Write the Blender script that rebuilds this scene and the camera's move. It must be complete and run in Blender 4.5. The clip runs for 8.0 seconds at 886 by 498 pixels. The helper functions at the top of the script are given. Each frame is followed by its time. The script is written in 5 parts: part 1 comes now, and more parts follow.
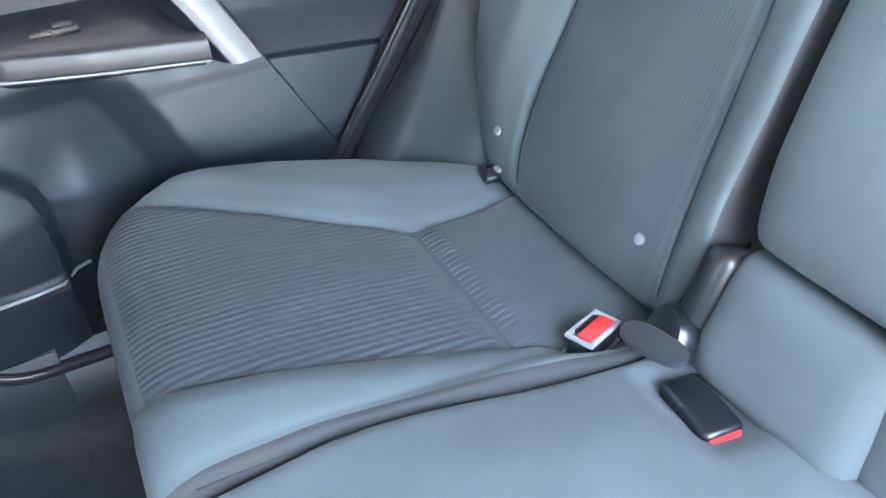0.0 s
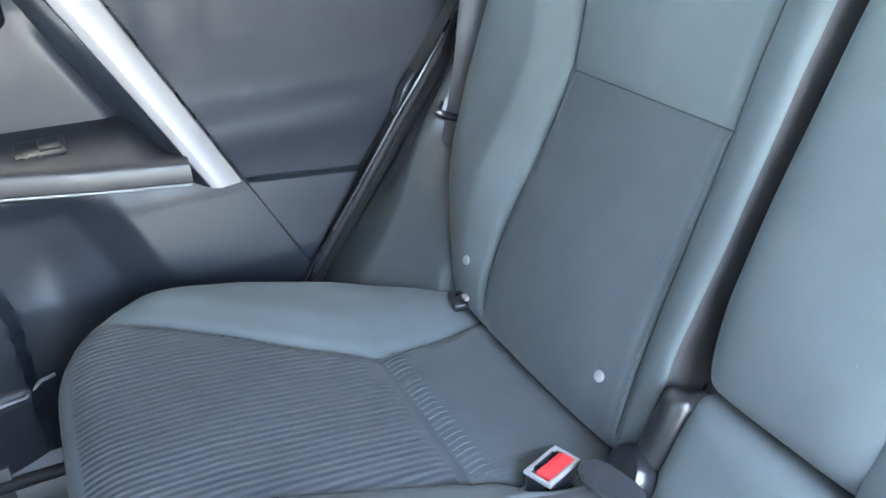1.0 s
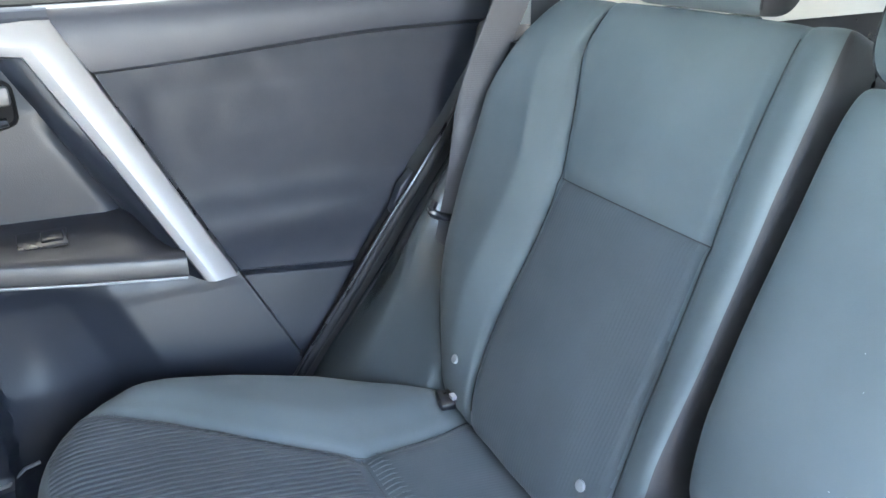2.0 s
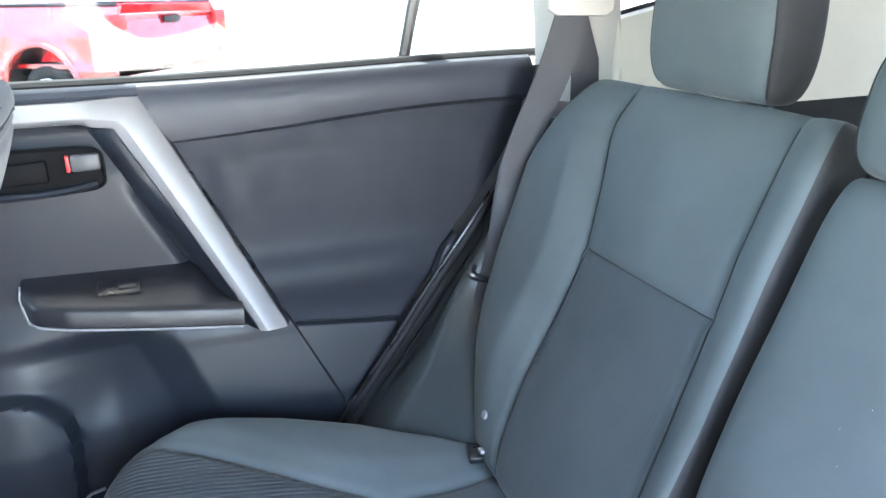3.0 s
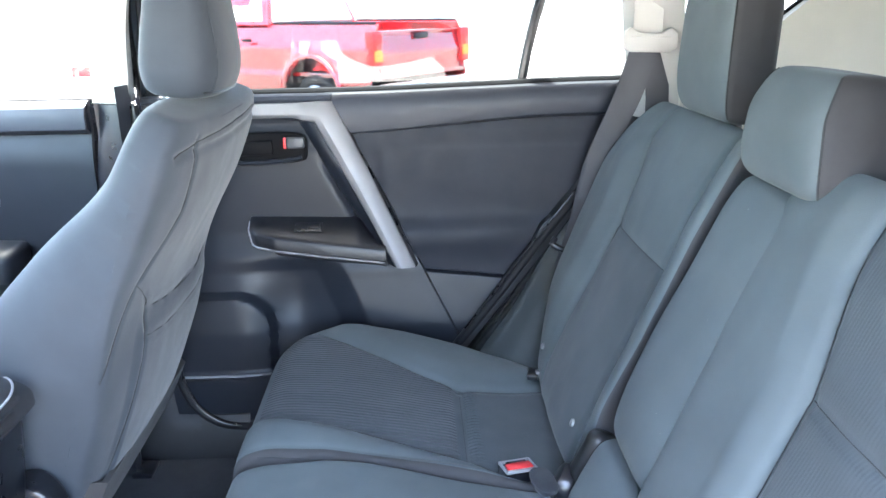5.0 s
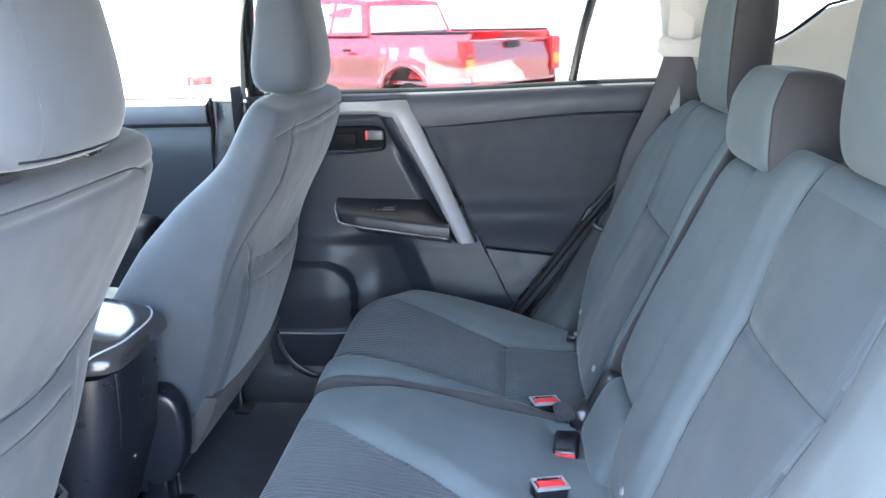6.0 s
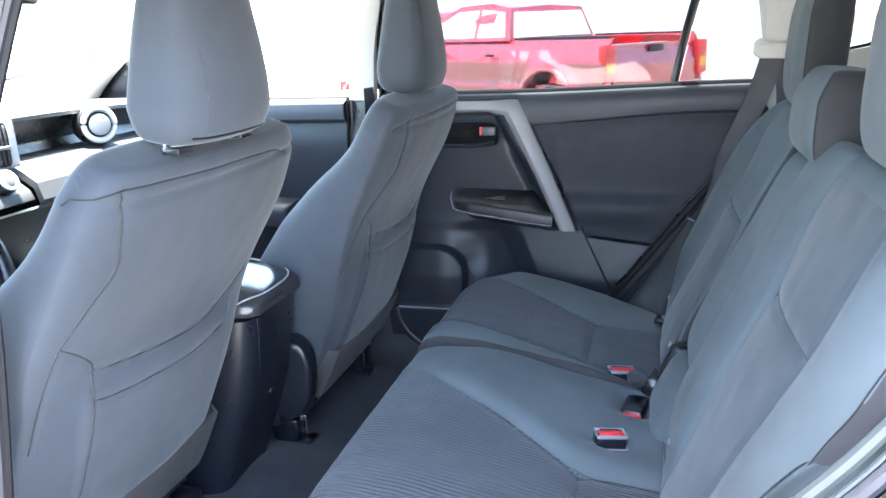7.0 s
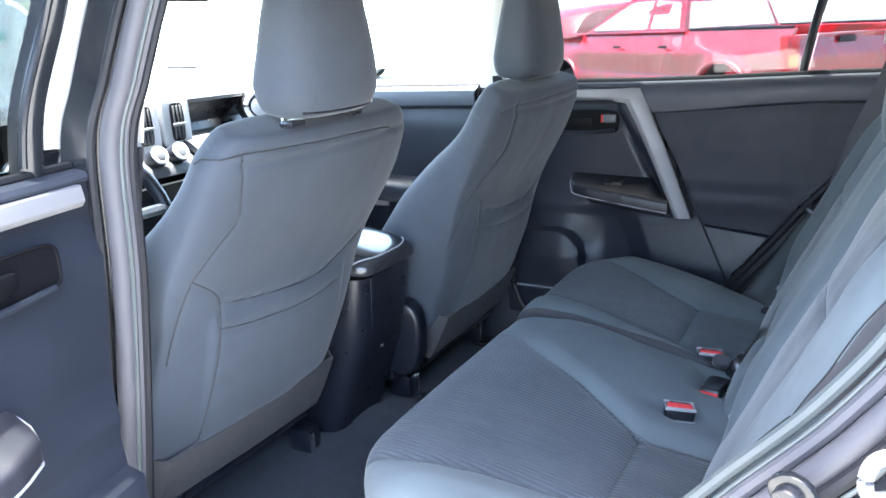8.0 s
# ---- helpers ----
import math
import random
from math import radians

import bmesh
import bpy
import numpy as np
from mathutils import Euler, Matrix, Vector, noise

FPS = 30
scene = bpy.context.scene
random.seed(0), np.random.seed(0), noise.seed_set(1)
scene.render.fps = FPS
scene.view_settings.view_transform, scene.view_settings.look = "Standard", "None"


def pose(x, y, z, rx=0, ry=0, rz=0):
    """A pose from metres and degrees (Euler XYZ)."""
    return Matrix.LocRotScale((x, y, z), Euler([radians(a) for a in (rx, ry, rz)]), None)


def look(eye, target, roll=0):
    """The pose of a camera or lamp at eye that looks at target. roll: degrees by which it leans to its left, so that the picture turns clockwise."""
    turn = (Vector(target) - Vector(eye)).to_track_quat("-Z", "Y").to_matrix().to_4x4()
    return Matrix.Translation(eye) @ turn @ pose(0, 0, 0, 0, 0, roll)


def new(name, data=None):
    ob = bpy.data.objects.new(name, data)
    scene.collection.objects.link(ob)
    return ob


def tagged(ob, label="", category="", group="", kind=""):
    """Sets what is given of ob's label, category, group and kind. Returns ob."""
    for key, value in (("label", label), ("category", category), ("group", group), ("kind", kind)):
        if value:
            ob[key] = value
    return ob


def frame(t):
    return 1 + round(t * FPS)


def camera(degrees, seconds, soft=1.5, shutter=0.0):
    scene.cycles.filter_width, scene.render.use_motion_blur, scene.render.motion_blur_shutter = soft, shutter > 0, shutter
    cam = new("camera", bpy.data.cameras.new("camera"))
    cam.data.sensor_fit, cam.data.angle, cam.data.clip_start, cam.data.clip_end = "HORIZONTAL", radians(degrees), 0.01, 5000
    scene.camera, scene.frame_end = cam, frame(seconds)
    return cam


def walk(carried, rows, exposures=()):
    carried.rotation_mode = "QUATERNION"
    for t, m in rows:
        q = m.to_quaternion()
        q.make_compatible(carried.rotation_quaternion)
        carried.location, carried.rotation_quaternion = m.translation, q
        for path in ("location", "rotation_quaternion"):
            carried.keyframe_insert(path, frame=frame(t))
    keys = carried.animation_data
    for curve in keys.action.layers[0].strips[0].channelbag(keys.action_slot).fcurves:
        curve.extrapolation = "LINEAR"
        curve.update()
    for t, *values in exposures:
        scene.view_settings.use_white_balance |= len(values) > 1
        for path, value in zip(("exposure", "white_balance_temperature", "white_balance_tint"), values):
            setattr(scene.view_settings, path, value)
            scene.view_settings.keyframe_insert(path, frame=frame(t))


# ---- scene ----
cam = camera(60.4, 8.0)
PATH = [
    (0, (-0.269, 0.415, 1.197), (1.183, -0.243, -0.011), -5.5),
    (0.5, (-0.272, 0.41, 1.211), (1.228, -0.313, 0.103), -3.9),
    (1, (-0.278, 0.402, 1.227), (1.279, -0.386, 0.25), -2.2),
    (1.5, (-0.28, 0.389, 1.239), (1.322, -0.435, 0.37), -1.2),
    (3, (-0.37, 0.355, 1.289), (1.406, -0.293, 0.636), -1.0),
    (3.5, (-0.444, 0.309, 1.3), (1.397, -0.124, 0.648), -1.8),
    (4, (-0.54, 0.286, 1.314), (1.327, -0.017, 0.664), -1.6),
    (5.5, (-0.933, 0.177, 1.335), (0.977, 0.242, 0.746), -1.2),
    (6, (-1.047, 0.141, 1.336), (0.859, 0.322, 0.756), -1.7),
    (6.5, (-1.153, 0.096, 1.341), (0.737, 0.412, 0.77), -2.2),
    (7, (-1.223, 0.026, 1.339), (0.62, 0.57, 0.784), -2.6),
    (7.5, (-1.26, -0.073, 1.333), (0.494, 0.721, 0.791), -2.9),
    (8, (-1.292, -0.144, 1.329), (0.38, 0.805, 0.777), -3.1),
]
EXPOSURES = [(0.0, 6.72, 6850, 5), (1.5, 6.55, 6650, 5), (3.5, 6.02, 6500, 6), (5.5, 5.65, 6420, 8), (8.0, 4.86, 6150, 8)]
walk(cam, [(t, look(eye, target, roll)) for t, eye, target, roll in PATH], EXPOSURES)

# ---- light ----
SUN_ELEVATION, SUN_AZIMUTH = 84.0, 3.0      # azimuth from +y towards +x
world = bpy.data.worlds.new("sky")
scene.world = world
world.use_nodes = True
wn = world.node_tree
sky = wn.nodes.new("ShaderNodeTexSky")
sky.sky_type = "NISHITA"
sky.sun_disc = False
sky.sun_elevation = radians(SUN_ELEVATION)
sky.sun_rotation = radians(SUN_AZIMUTH)
sky.air_density, sky.dust_density = 1.0, 4.0
back = wn.nodes["Background"]
wn.links.new(sky.outputs[0], back.inputs[0])
back.inputs[1].default_value = 0.15
sun = new("sun", bpy.data.lights.new("sun", "SUN"))
sun.data.energy, sun.data.angle, sun.data.color = 5.0, radians(0.5), (1.0, 0.95, 0.86)
_e, _a = radians(SUN_ELEVATION), radians(SUN_AZIMUTH)
sun.matrix_world = look((math.sin(_a) * math.cos(_e) * 30, math.cos(_a) * math.cos(_e) * 30, math.sin(_e) * 30), (0, 0, 0))

# ---- materials ----
def mat(name, col, rough=0.5, metal=0.0, var=0.12, vscale=6.0, bump=0.0, bscale=300.0, coat=0.0, sheen=0.0, spec=0.5, rvar=0.06, coat_ior=1.6):
    """A surface with colour drift, roughness drift and fine grain."""
    m = bpy.data.materials.new(name)
    m.use_nodes = True
    nt = m.node_tree
    p = nt.nodes["Principled BSDF"]
    tc = nt.nodes.new("ShaderNodeTexCoord")
    n1 = nt.nodes.new("ShaderNodeTexNoise")
    n1.inputs["Scale"].default_value, n1.inputs["Detail"].default_value = vscale, 5
    nt.links.new(tc.outputs["Object"], n1.inputs["Vector"])
    ramp = nt.nodes.new("ShaderNodeMapRange")
    ramp.inputs[1].default_value, ramp.inputs[2].default_value = 0.3, 0.7
    ramp.inputs[3].default_value, ramp.inputs[4].default_value = 1 - var, 1 + var
    nt.links.new(n1.outputs[0], ramp.inputs[0])
    mul = nt.nodes.new("ShaderNodeVectorMath")
    mul.operation = "SCALE"
    mul.inputs[0].default_value = col
    nt.links.new(ramp.outputs[0], mul.inputs["Scale"])
    nt.links.new(mul.outputs[0], p.inputs["Base Color"])
    r2 = nt.nodes.new("ShaderNodeMapRange")
    r2.inputs[1].default_value, r2.inputs[2].default_value = 0.3, 0.7
    r2.inputs[3].default_value, r2.inputs[4].default_value = max(rough - rvar, 0.02), min(rough + rvar, 1)
    n3 = nt.nodes.new("ShaderNodeTexNoise")
    n3.inputs["Scale"].default_value, n3.inputs["Detail"].default_value = vscale * 5, 4
    nt.links.new(tc.outputs["Object"], n3.inputs["Vector"])
    nt.links.new(n3.outputs[0], r2.inputs[0])
    nt.links.new(r2.outputs[0], p.inputs["Roughness"])
    p.inputs["Metallic"].default_value = metal
    p.inputs["Specular IOR Level"].default_value = spec
    p.inputs["Coat Weight"].default_value = coat
    p.inputs["Coat Roughness"].default_value = 0.05
    p.inputs["Coat IOR"].default_value = coat_ior
    p.inputs["Sheen Weight"].default_value = sheen
    p.inputs["Sheen Roughness"].default_value = 0.4
    if bump:
        n2 = nt.nodes.new("ShaderNodeTexNoise")
        n2.inputs["Scale"].default_value, n2.inputs["Detail"].default_value = bscale, 3
        nt.links.new(tc.outputs["Object"], n2.inputs["Vector"])
        b = nt.nodes.new("ShaderNodeBump")
        b.inputs["Strength"].default_value, b.inputs["Distance"].default_value = bump, 0.001
        nt.links.new(n2.outputs[0], b.inputs["Height"])
        nt.links.new(b.outputs[0], p.inputs["Normal"])
    return m


def ribbed(name, col, period, depth, axis="X", **kw):
    """Knitted fabric with raised ribs of that period along one axis."""
    m = mat(name, col, bump=0.12, **kw)
    nt = m.node_tree
    b = next(n for n in nt.nodes if n.type == "BUMP")
    tc = next(n for n in nt.nodes if n.type == "TEX_COORD")
    w = nt.nodes.new("ShaderNodeTexWave")
    w.wave_type, w.bands_direction, w.wave_profile = "BANDS", axis, "SIN"
    w.inputs["Scale"].default_value = 0.31416 / period
    w.inputs["Distortion"].default_value = 0.0
    nt.links.new(tc.outputs["Object"], w.inputs["Vector"])
    b2 = nt.nodes.new("ShaderNodeBump")
    b2.inputs["Strength"].default_value, b2.inputs["Distance"].default_value = 1.0, depth
    nt.links.new(w.outputs["Fac"], b2.inputs["Height"])
    nt.links.new(b.outputs[0], b2.inputs["Normal"])
    p = nt.nodes["Principled BSDF"]
    nt.links.new(b2.outputs[0], p.inputs["Normal"])
    return m


def clear_glass(name, tint=(0.92, 0.97, 0.95)):
    m = bpy.data.materials.new(name)
    m.use_nodes = True
    nt = m.node_tree
    out = nt.nodes["Material Output"]
    nt.nodes.remove(nt.nodes["Principled BSDF"])
    tr, gl, mx = (nt.nodes.new("ShaderNode" + k) for k in ("BsdfTransparent", "BsdfGlossy", "MixShader"))
    tr.inputs[0].default_value = (*tint, 1)
    gl.inputs["Roughness"].default_value = 0.02
    mx.inputs[0].default_value = 0.035
    nt.links.new(tr.outputs[0], mx.inputs[1])
    nt.links.new(gl.outputs[0], mx.inputs[2])
    nt.links.new(mx.outputs[0], out.inputs[0])
    return m


def glowing_horizon(name):
    """Self-lit white for the added ring that brightens the horizon."""
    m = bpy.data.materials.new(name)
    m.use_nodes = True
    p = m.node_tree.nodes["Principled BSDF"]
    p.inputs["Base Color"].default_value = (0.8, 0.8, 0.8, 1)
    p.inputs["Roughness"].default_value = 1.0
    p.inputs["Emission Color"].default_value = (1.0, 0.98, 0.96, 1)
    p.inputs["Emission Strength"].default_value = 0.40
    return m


FABRIC = mat("seat_fabric", (0.082, 0.098, 0.105), 0.82, var=0.14, vscale=5, bump=0.22, bscale=1100, sheen=0.08, spec=0.3)
RIBS = ribbed("ribbed_fabric", (0.044, 0.050, 0.057), 0.0082, 0.0012, rough=0.8, var=0.14, vscale=5, bscale=900, sheen=0.14, spec=0.3)
FINE_RIBS = ribbed("fine_ribbed_fabric", (0.052, 0.062, 0.069), 0.0046, 0.00012, rough=0.82, var=0.14, vscale=5, bscale=900, sheen=0.16, spec=0.3)
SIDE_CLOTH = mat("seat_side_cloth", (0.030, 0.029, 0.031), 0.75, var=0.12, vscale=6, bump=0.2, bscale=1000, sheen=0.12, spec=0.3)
SKIRT = mat("seat_skirt_cloth", (0.046, 0.043, 0.043), 0.75, var=0.12, vscale=8, bump=0.2, bscale=900, sheen=0.05, spec=0.2)
VINYL = mat("bolster_vinyl", (0.034, 0.040, 0.043), 0.24, var=0.06, vscale=3, bump=0.12, bscale=500, rvar=0.01)
SEAT_BACK = mat("seat_back_fabric", (0.040, 0.046, 0.056), 0.8, var=0.14, vscale=5, bump=0.2, bscale=800, sheen=0.18, spec=0.2)
THREAD = mat("seam_thread", (0.014, 0.015, 0.017), 0.8)
DOOR_PLASTIC = mat("door_plastic", (0.0135, 0.0155, 0.0215), 0.39, spec=0.25, var=0.14, bump=0.2, bscale=700)
DOOR_INSERT = mat("door_soft_insert", (0.0135, 0.0155, 0.0235), 0.6, var=0.15, bump=0.25, bscale=600, spec=0.35)
DOOR_SOFT = mat("door_soft_trim", (0.029, 0.032, 0.043), 0.48, spec=0.42, var=0.12, bump=0.2, bscale=500)
DARK_GLOSS = mat("gloss_black_plastic", (0.012, 0.012, 0.015), 0.28, var=0.1, rvar=0.02)
BLACK_PLASTIC = mat("black_plastic", (0.008, 0.009, 0.013), 0.30, var=0.10, bump=0.03, bscale=600, rvar=0.03)
LID = mat("padded_lid_vinyl", (0.025, 0.025, 0.028), 0.14, var=0.06, rvar=0.02, bump=0.08, bscale=500)
RUBBER = mat("black_rubber", (0.009, 0.009, 0.011), 0.6, var=0.15, spec=0.25)
GREY_RUBBER = mat("grey_weatherstrip", (0.054, 0.052, 0.058), 0.5, var=0.12, spec=0.3)
WEATHER_EDGE = mat("pale_weatherstrip", (0.046, 0.053, 0.053), 0.5, var=0.1)
SILVER = mat("silver_trim_paint", (0.22, 0.214, 0.222), 0.48, metal=0.35, var=0.05)
STEEL = mat("dull_steel", (0.16, 0.16, 0.17), 0.5, metal=0.8, var=0.1)
CHROME = mat("bright_metal", (0.75, 0.75, 0.77), 0.18, metal=1.0, var=0.05)
PILLAR = mat("pale_pillar_trim", (0.46, 0.43, 0.40), 0.6, var=0.05, bump=0.15, bscale=500)
BEIGE = mat("beige_cargo_trim", (0.62, 0.59, 0.52), 0.65, var=0.06, bump=0.2, bscale=400)
HEADLINER = mat("headliner_cloth", (0.26, 0.25, 0.24), 0.9, var=0.05, bump=0.3, bscale=900)
CARPET = mat("carpet", (0.016, 0.018, 0.024), 0.95, var=0.25, vscale=25, bump=1.0, bscale=900, sheen=0.08)
WEBBING = ribbed("belt_webbing", (0.033, 0.033, 0.040), 0.003, 0.00008, axis="Z", rough=0.6, var=0.06)
RED = mat("red_button_plastic", (0.62, 0.035, 0.04), 0.35, var=0.06)
GREY_PLASTIC = mat("grey_plastic", (0.22, 0.22, 0.23), 0.42, var=0.08)
BOWL = mat("dark_bowl_plastic", (0.004, 0.004, 0.005), 0.6, var=0.1, spec=0.08)
ARMREST = mat("armrest_plastic", (0.013, 0.013, 0.017), 0.42, var=0.1, bump=0.2, bscale=600)
SILL = mat("sill_plastic", (0.017, 0.018, 0.021), 0.40, var=0.2, vscale=12, bump=0.2, bscale=400)
SWITCH = mat("dark_grey_switch", (0.075, 0.075, 0.08), 0.45, var=0.06)
BUTTON = mat("pale_button_plastic", (0.62, 0.62, 0.64), 0.4, var=0.05)
JAMB_PAINT = mat("black_jamb_paint", (0.010, 0.011, 0.013), 0.18, var=0.2, spec=0.5, rvar=0.08)
HINGE_PLASTIC = mat("dark_satin_plastic", (0.014, 0.014, 0.015), 0.36, var=0.1, bump=0.1, bscale=600)
BLACK_PAINT = mat("black_car_paint", (0.012, 0.013, 0.016), 0.25, var=0.1, coat=0.6)
DASH = mat("dash_plastic", (0.034, 0.036, 0.041), 0.5, var=0.1, bump=0.25, bscale=500)
DASH_PALE = mat("dash_light_trim", (0.36, 0.38, 0.40), 0.4, var=0.06)
GLASS = clear_glass("window_glass")
HORIZON_GLOW = glowing_horizon("horizon_glow")
PRIVACY = clear_glass("privacy_glass", (0.29, 0.306, 0.31))
REAR_GLASS = clear_glass("dark_rear_glass", (0.36, 0.375, 0.38))
MIRROR = mat("mirror_silver", (0.85, 0.88, 0.88), 0.03, metal=1.0, var=0.01)
ASPHALT = mat("pale_lot_concrete", (0.17, 0.167, 0.161), 0.9, var=0.2, vscale=0.7, bump=0.6, bscale=60)
RED_PAINT = mat("red_car_paint", (0.42, 0.004, 0.009), 0.25, var=0.05, coat=1.0, coat_ior=2.4)
WHITE_PAINT = mat("white_car_paint", (0.78, 0.78, 0.78), 0.25, var=0.03, coat=1.0)
TYRE = mat("tyre_rubber", (0.03, 0.03, 0.032), 0.8, var=0.2)
RIM = mat("wheel_alloy", (0.55, 0.55, 0.56), 0.3, metal=0.9, var=0.05)
TAIL_RED = mat("tail_light_lens", (0.6, 0.02, 0.02), 0.12, var=0.05, coat=0.5)
# Amber colour stands for a warm reflection at the truck's tail.
AMBER_REFLECTION = mat("amber_reflection", (0.85, 0.35, 0.05), 0.15, var=0.05, coat=0.5)
# Pale warm base paints a bright sky reflection into the truck's glass.
SKY_TONE_GLASS = mat("painted_sky_glass", (0.95, 0.88, 0.80), 0.25, metal=0.35, var=0.05)
DARK_GLASS = mat("tinted_glass", (0.03, 0.04, 0.04), 0.06, var=0.05)
TEAL_GLASS = mat("greenish_glass", (0.10, 0.26, 0.24), 0.08, var=0.05)

# ---- mesh helpers ----
XF = [Matrix()]


def lerp(tab, t):
    """Piecewise linear look-up in rows of (key, value)."""
    return float(np.interp(t, [r[0] for r in tab], [r[1] for r in tab]))


def soft(a, b, t):
    """Smooth step from a to b."""
    u = min(max((t - a) / (b - a), 0.0), 1.0)
    return u * u * (3 - 2 * u)


def thing(name, base, label, category, group="", kind=""):
    ob = new(name)
    ob.location = XF[0] @ Vector(base)
    ob.empty_display_size = 0.05
    bpy.context.view_layer.update()
    return tagged(ob, label, category, group, kind)


def root(ob):
    while ob.parent:
        ob = ob.parent
    return ob


def part(name, bm, material, parent=None, label="", smooth=True):
    """Links a bmesh, built in the place's own axes, as one mesh under its thing."""
    bm.transform(XF[0])
    flip = XF[0].determinant() < 0
    if flip:
        bmesh.ops.reverse_faces(bm, faces=bm.faces)
    if parent:
        bm.transform(Matrix.Translation(-root(parent).location))
    me = bpy.data.meshes.new(name)
    bm.to_mesh(me)
    bm.free()
    for m in (material if isinstance(material, (list, tuple)) else [material]):
        me.materials.append(m)
    if smooth:
        me.polygons.foreach_set("use_smooth", [True] * len(me.polygons))
        me.set_sharp_from_angle(angle=radians(40))
    ob = new(name, me)
    if parent:
        ob.parent = parent
    return tagged(ob, label) if label else ob


def single(name, bm, material, label, category, group="", kind="", smooth=True):
    """A thing that is one mesh."""
    return tagged(part(name, bm, material, None, "", smooth), label, category, group, kind)


def grid(P, close_u=False):
    """A surface through a grid of points [i][j]."""
    bm = bmesh.new()
    V = [[bm.verts.new(p) for p in row] for row in P]
    n = len(V)
    for i in range(n if close_u else n - 1):
        for j in range(len(V[0]) - 1):
            a, b, c, d = V[i][j], V[(i + 1) % n][j], V[(i + 1) % n][j + 1], V[i][j + 1]
            bm.faces.new((a, b, c, d))
    bmesh.ops.remove_doubles(bm, verts=bm.verts, dist=1e-5)
    bmesh.ops.recalc_face_normals(bm, faces=bm.faces)
    return bm


def slab(P, depth):
    """A surface through a grid of points, with thickness along a vector."""
    depth = Vector(depth)
    Q = [[Vector(p) + depth for p in row] for row in P]
    bm = bmesh.new()
    A = [[bm.verts.new(p) for p in row] for row in P]
    B = [[bm.verts.new(p) for p in row] for row in Q]
    n, m = len(A), len(A[0])
    for i in range(n - 1):
        for j in range(m - 1):
            bm.faces.new((A[i][j], A[i + 1][j], A[i + 1][j + 1], A[i][j + 1]))
            bm.faces.new((B[i][j], B[i][j + 1], B[i + 1][j + 1], B[i + 1][j]))
    for i in range(n - 1):
        for j in (0, m - 1):
            bm.faces.new((A[i][j], A[i + 1][j], B[i + 1][j], B[i][j]))
    for j in range(m - 1):
        for i in (0, n - 1):
            bm.faces.new((A[i][j], A[i][j + 1], B[i][j + 1], B[i][j]))
    bmesh.ops.recalc_face_normals(bm, faces=bm.faces)
    return bm


def smooth_path(pts, n=8):
    """Catmull-Rom points through pts."""
    P = [Vector(p) for p in pts]
    P = [P[0] * 2 - P[1]] + P + [P[-1] * 2 - P[-2]]
    out = []
    for i in range(1, len(P) - 2):
        for k in range(n):
            t = k / n
            a, b, c, d = P[i - 1], P[i], P[i + 1], P[i + 2]
            out.append(0.5 * ((2 * b) + (c - a) * t + (2 * a - 5 * b + 4 * c - d) * t * t + (3 * b - a - 3 * c + d) * t ** 3))
    return out + [P[-2]]


def tube(pts, r, n=8, flat=1.0, up=(0, 0, 1), closed=False):
    """A round (or flattened) rod along points."""
    P = [Vector(p) for p in pts]
    rings = []
    m = len(P)
    for i, p in enumerate(P):
        a, b = (P[(i - 1) % m], P[(i + 1) % m]) if closed else (P[max(i - 1, 0)], P[min(i + 1, m - 1)])
        t = (b - a).normalized()
        s = t.cross(Vector(up))
        if s.length < 1e-3:
            s = t.cross(Vector((1, 0.1, 0)))
        s.normalize()
        u = s.cross(t)
        rings.append([p + s * (r * math.cos(2 * math.pi * k / n)) + u * (r * flat * math.sin(2 * math.pi * k / n)) for k in range(n)])
    bm = bmesh.new()
    V = [[bm.verts.new(q) for q in ring] for ring in rings]
    for i in range(m if closed else m - 1):
        for k in range(n):
            bm.faces.new((V[i][k], V[i][(k + 1) % n], V[(i + 1) % m][(k + 1) % n], V[(i + 1) % m][k]))
    if not closed:
        bm.faces.new(V[0][::-1])
        bm.faces.new(V[-1])
    bmesh.ops.recalc_face_normals(bm, faces=bm.faces)
    return bm


def box(cx, cy, cz, sx, sy, sz, r=0.004, seg=2, m=None):
    """A box with rounded edges, turned by m about its centre."""
    bm = bmesh.new()
    bmesh.ops.create_cube(bm, size=1)
    bmesh.ops.scale(bm, vec=(sx, sy, sz), verts=bm.verts)
    if r:
        bmesh.ops.bevel(bm, geom=bm.edges[:], offset=min(r, min(sx, sy, sz) * 0.45), segments=seg, profile=0.5, affect="EDGES")
    if m is not None:
        bm.transform(m)
    bm.transform(Matrix.Translation((cx, cy, cz)))
    return bm


def prism(outline, depth, r=0.004, seg=2):
    """A flat plate with that outline (3D points in one plane), thick along a vector, its edges rounded."""
    bm = bmesh.new()
    f = bm.faces.new([bm.verts.new(p) for p in outline])
    g = bmesh.ops.extrude_face_region(bm, geom=[f])
    bmesh.ops.translate(bm, vec=depth, verts=[v for v in g["geom"] if isinstance(v, bmesh.types.BMVert)])
    bmesh.ops.recalc_face_normals(bm, faces=bm.faces)
    if r:
        bmesh.ops.bevel(bm, geom=bm.edges[:], offset=r, segments=seg, profile=0.5, affect="EDGES", clamp_overlap=True)
    return bm


